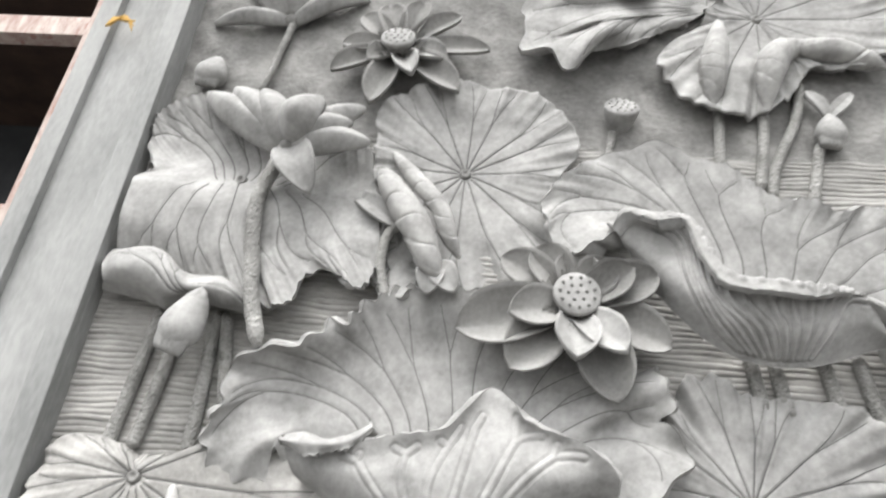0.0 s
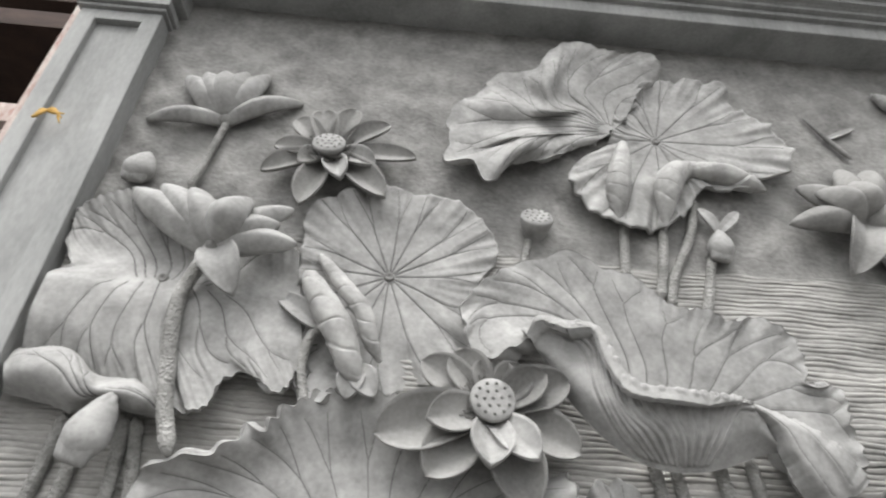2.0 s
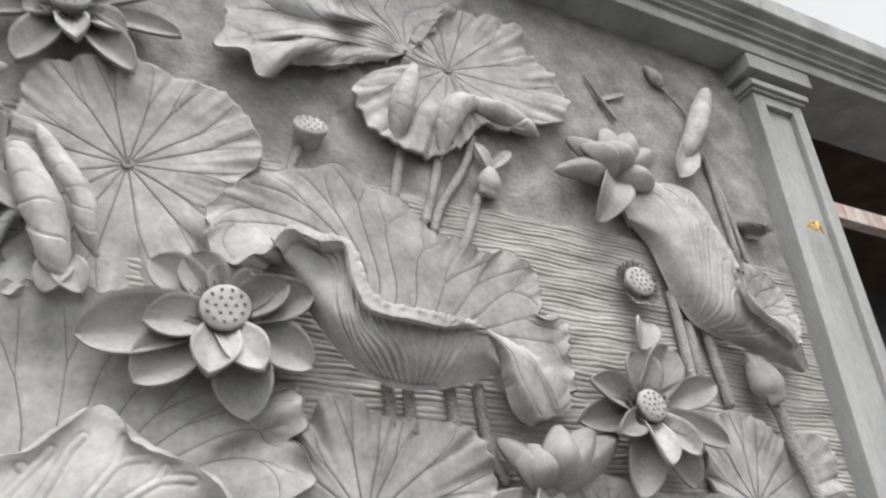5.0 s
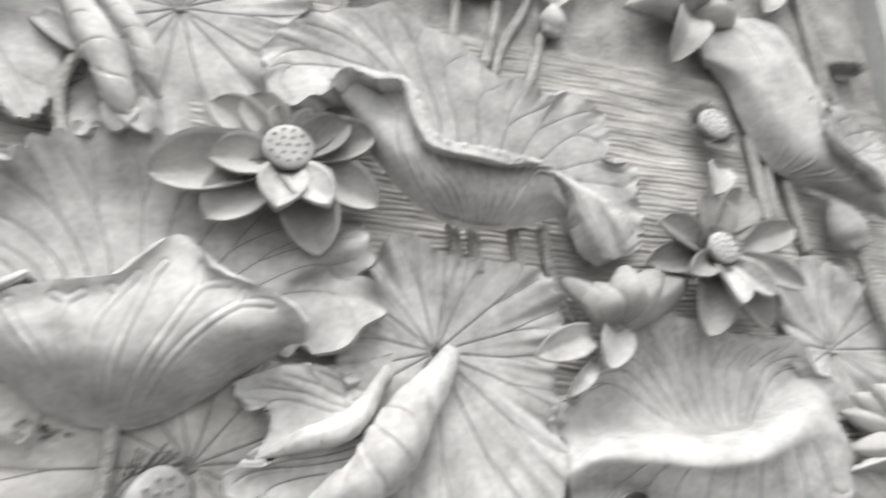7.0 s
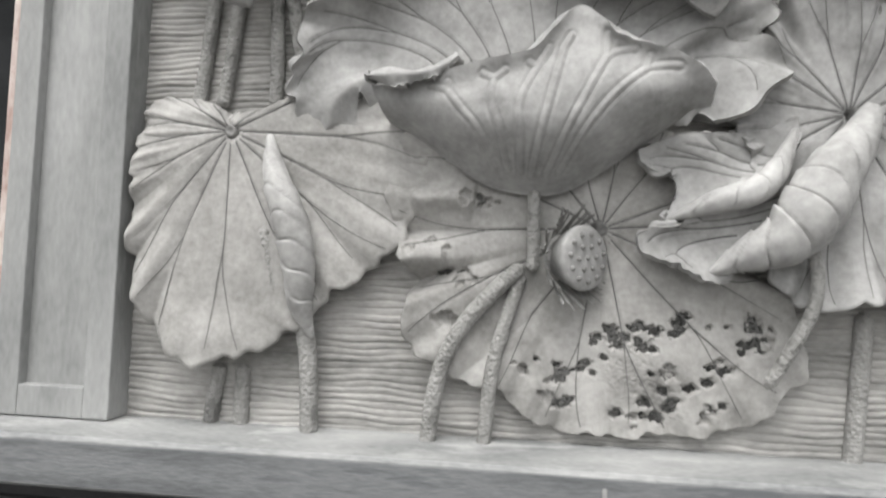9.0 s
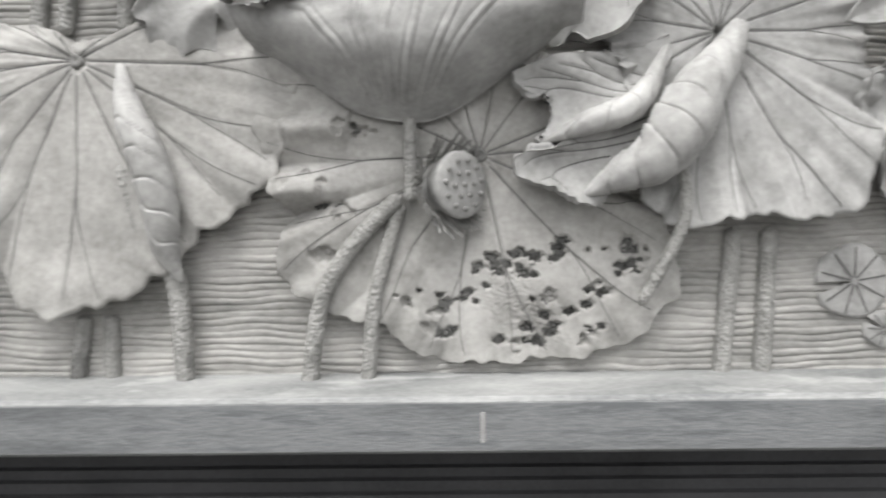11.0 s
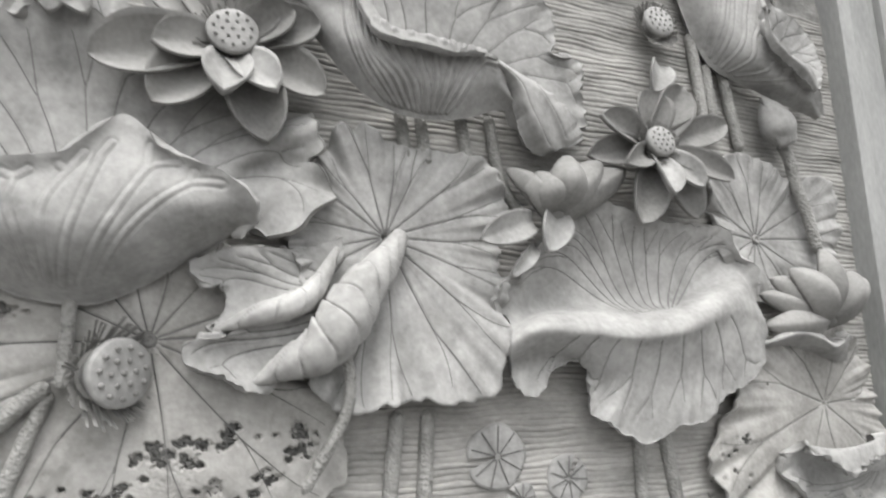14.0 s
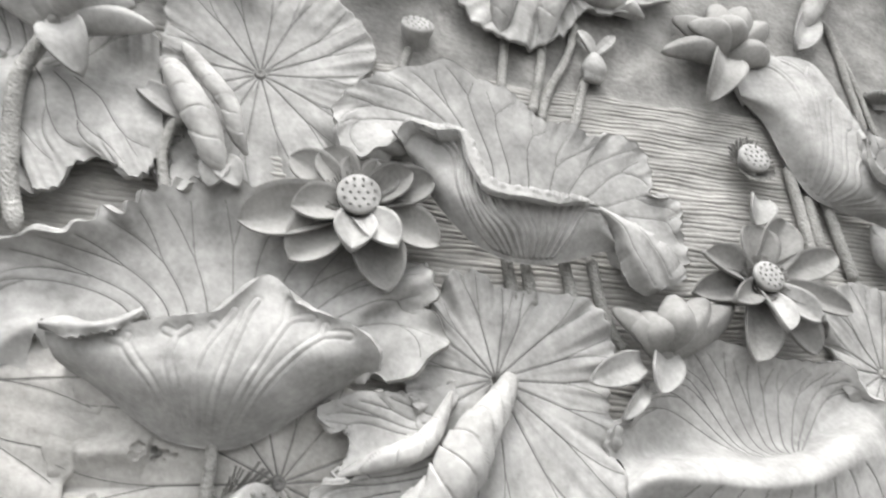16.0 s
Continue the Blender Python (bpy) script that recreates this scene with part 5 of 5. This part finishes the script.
side_flower("cupped grey lotus flower under a drooping leaf", (2.003, 0.788), 0.09,
            [(1.884, 0.06, 0.907), (2.253, 0.07, 0.941), (1.908, 0.09, 0.879), (2.157, 0.09, 0.945), (1.947, 0.11, 0.888), (2.039, 0.12, 0.938)],
            (0.035, 0.045, 0.042, 0.052, 0.045, 0.055), CLAY_DARK)
side_flower("closing grey lotus flower in the lower corner", (2.941, 0.533), 0.09,
            [(2.717, 0.06, 0.604), (2.702, 0.08, 0.506), (3.142, 0.08, 0.667), (2.747, 0.08, 0.65), (3.079, 0.1, 0.68), (2.949, 0.1, 0.748), (2.785, 0.12, 0.673)],
            (0.045, 0.045, 0.05, 0.05, 0.055, 0.055, 0.06), CLAY_DARK)


def loose_petal(label, a, b, w, cup=0.5):
    root = thing("fallen_petal", label, "petal", "loose lotus petals")
    petal(root, a, b, w, lift=0.02, cup=cup)


loose_petal("loose grey lotus petal", (1.941, 0.08, 0.761), (1.784, 0.1, 0.7), 0.042, 0.4)
loose_petal("loose grey lotus petal", (2.009, 0.08, 0.797), (1.964, 0.11, 0.678), 0.045, 0.4)
loose_petal("curled grey lotus petal on a leaf edge", (1.955, 0.06, 0.701), (1.868, 0.09, 0.614), 0.02, 0.5)
loose_petal("loose grey lotus petal below a pod", (2.43, 0.03, 1.31), (2.38, 0.05, 1.20), 0.045)
loose_petal("loose grey lotus petal beside a furled leaf", (0.63, 0.04, 1.40), (0.76, 0.06, 1.30), 0.03)

bud("round closed grey lotus bud beside the pilaster", (0.117, 1.815), 0.03, 0.05, 0.12, 80)
bud("pointed closed grey lotus bud before the ripples", (0.295, 0.998), 0.12, 0.052, 0.165, 74)
stem(thin, [(0.32, 2.045), (0.307, 1.942), (0.275, 1.753)], 0.012, 0.02)
mid = bud("small closed grey lotus bud", (1.904, 1.70), 0.03, 0.042, 0.12, 80)
stem(mid, [(1.885, 1.66), (1.872, 1.64), (1.835, 1.50), (1.819, 1.46)], 0.014, 0.014)
for tip in ((1.86, 1.84), (1.99, 1.84)):
    petal(mid, (1.91, 0.03, 1.755), (tip[0], 0.03, tip[1]), 0.018, lift=0.01, cup=0.2)
curved = bud("closed grey lotus bud on a curved stem", (2.835, 1.16), 0.07, 0.06, 0.17, 115)
stem(curved, [(2.87, 1.10), (2.899, 1.05), (2.919, 0.957), (2.954, 0.85), (2.978, 0.74)], 0.018, 0.05)
tiny = bud("tiny closed grey lotus bud", (2.70, 2.44), 0.02, 0.03, 0.11, 125)
stem(tiny, [(2.73, 2.40), (2.79, 2.34), (2.85, 2.28)], 0.006, 0.014)


def lone_pod(label, centre, high, radius, tilt, **k):
    root = thing("lotus_seed_pod", label, "seed pod", "carved lotus seed pods")
    seed_pod(root, centre, high, radius, tilt, **k)
    return root


upright = lone_pod("upright grey lotus seed pod", (1.332, 1.733), 0.05, 0.05, Matrix.Rotation(radians(-24), 3, "X"), depth=0.10, stamens=False)
stem(upright, [(1.313, 1.676), (1.293, 1.583)], 0.012, 0.012)
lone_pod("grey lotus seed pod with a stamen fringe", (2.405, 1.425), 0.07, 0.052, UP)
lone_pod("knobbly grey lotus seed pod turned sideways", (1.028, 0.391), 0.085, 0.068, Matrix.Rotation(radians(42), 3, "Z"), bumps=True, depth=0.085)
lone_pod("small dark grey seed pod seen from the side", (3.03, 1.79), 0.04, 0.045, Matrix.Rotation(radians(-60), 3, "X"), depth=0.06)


def lily_pad(label, centre, radius, notch, seed):
    root = thing("lily_pad", label, "lily pad", "flat lily pads on the ripples")
    n = 60
    V, F = [], []
    rows = ((0.0, 0.016), (0.5, 0.017), (0.9, 0.018), (1.0, 0.014), (1.0, 0.0))
    for s, h in rows:
        for k in range(n):
            a = radians(notch) + 0.16 + (2 * math.pi - 0.32) * k / (n - 1)
            r = radius * s * (1 + 0.03 * math.sin(5 * a + seed))
            V.append((centre[0] + r * math.cos(a), -h, centre[1] + r * math.sin(a)))
    F = grid_faces(len(rows), n, False)
    part("blade", V, F, CLAY, root)
    # dark lines paint the shade of engraved veins on the flat pad
    for k in range(9):
        a = radians(notch) + 0.45 + (2 * math.pi - 0.9) * k / 8
        c, s = math.cos(a), math.sin(a)
        w = 0.0016
        V = [(centre[0] + radius * q * c + e * s * w, -0.0195, centre[1] + radius * q * s - e * c * w) for q in (0.1, 0.92) for e in (-1, 1)]
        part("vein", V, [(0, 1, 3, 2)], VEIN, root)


lily_pad("flat round grey lily pad", (1.85, 0.184), 0.078, 190, 1)
lily_pad("small flat grey lily pad", (2.045, 0.122), 0.058, 60, 2)
lily_pad("tiny flat grey lily pad", (1.914, 0.082), 0.040, 150, 3)


# twine tied to the frame, and the dragonfly
def twine(label, x, y, z):
    root = thing("twine_knot", label, "twine")
    for k in range(3):
        a = 0.02 * k
        tube("loop", [(x - 0.03, 0.085 + 0.004 * k, z), (x - 0.015, 0.10 + a * 0.3, z + 0.02 - a), (x + 0.02, 0.10, z + 0.012 + a * 0.4), (x + 0.05, 0.09, z + 0.02 - a)], [0.004, 0.005, 0.004], STRAW, root, segs=8, steps=24)


twine("yellow twine tied round the pilaster edge", -0.19, 0.09, 1.93)
twine("yellow twine tied round the pilaster edge", 3.29, 0.09, 1.80)
fly = thing("carved_dragonfly", "thin grey carved dragonfly on the plaster", "dragonfly")
tube("body", [(2.348, 0.012, 2.328), (2.41, 0.014, 2.226), (2.475, 0.012, 2.138)], [0.004, 0.008, 0.010], CLAY_DARK, fly, segs=10, steps=24)
petal(fly, (2.416, 0.012, 2.229), (2.533, 0.014, 2.292), 0.009, lift=0.004, cup=0.2)
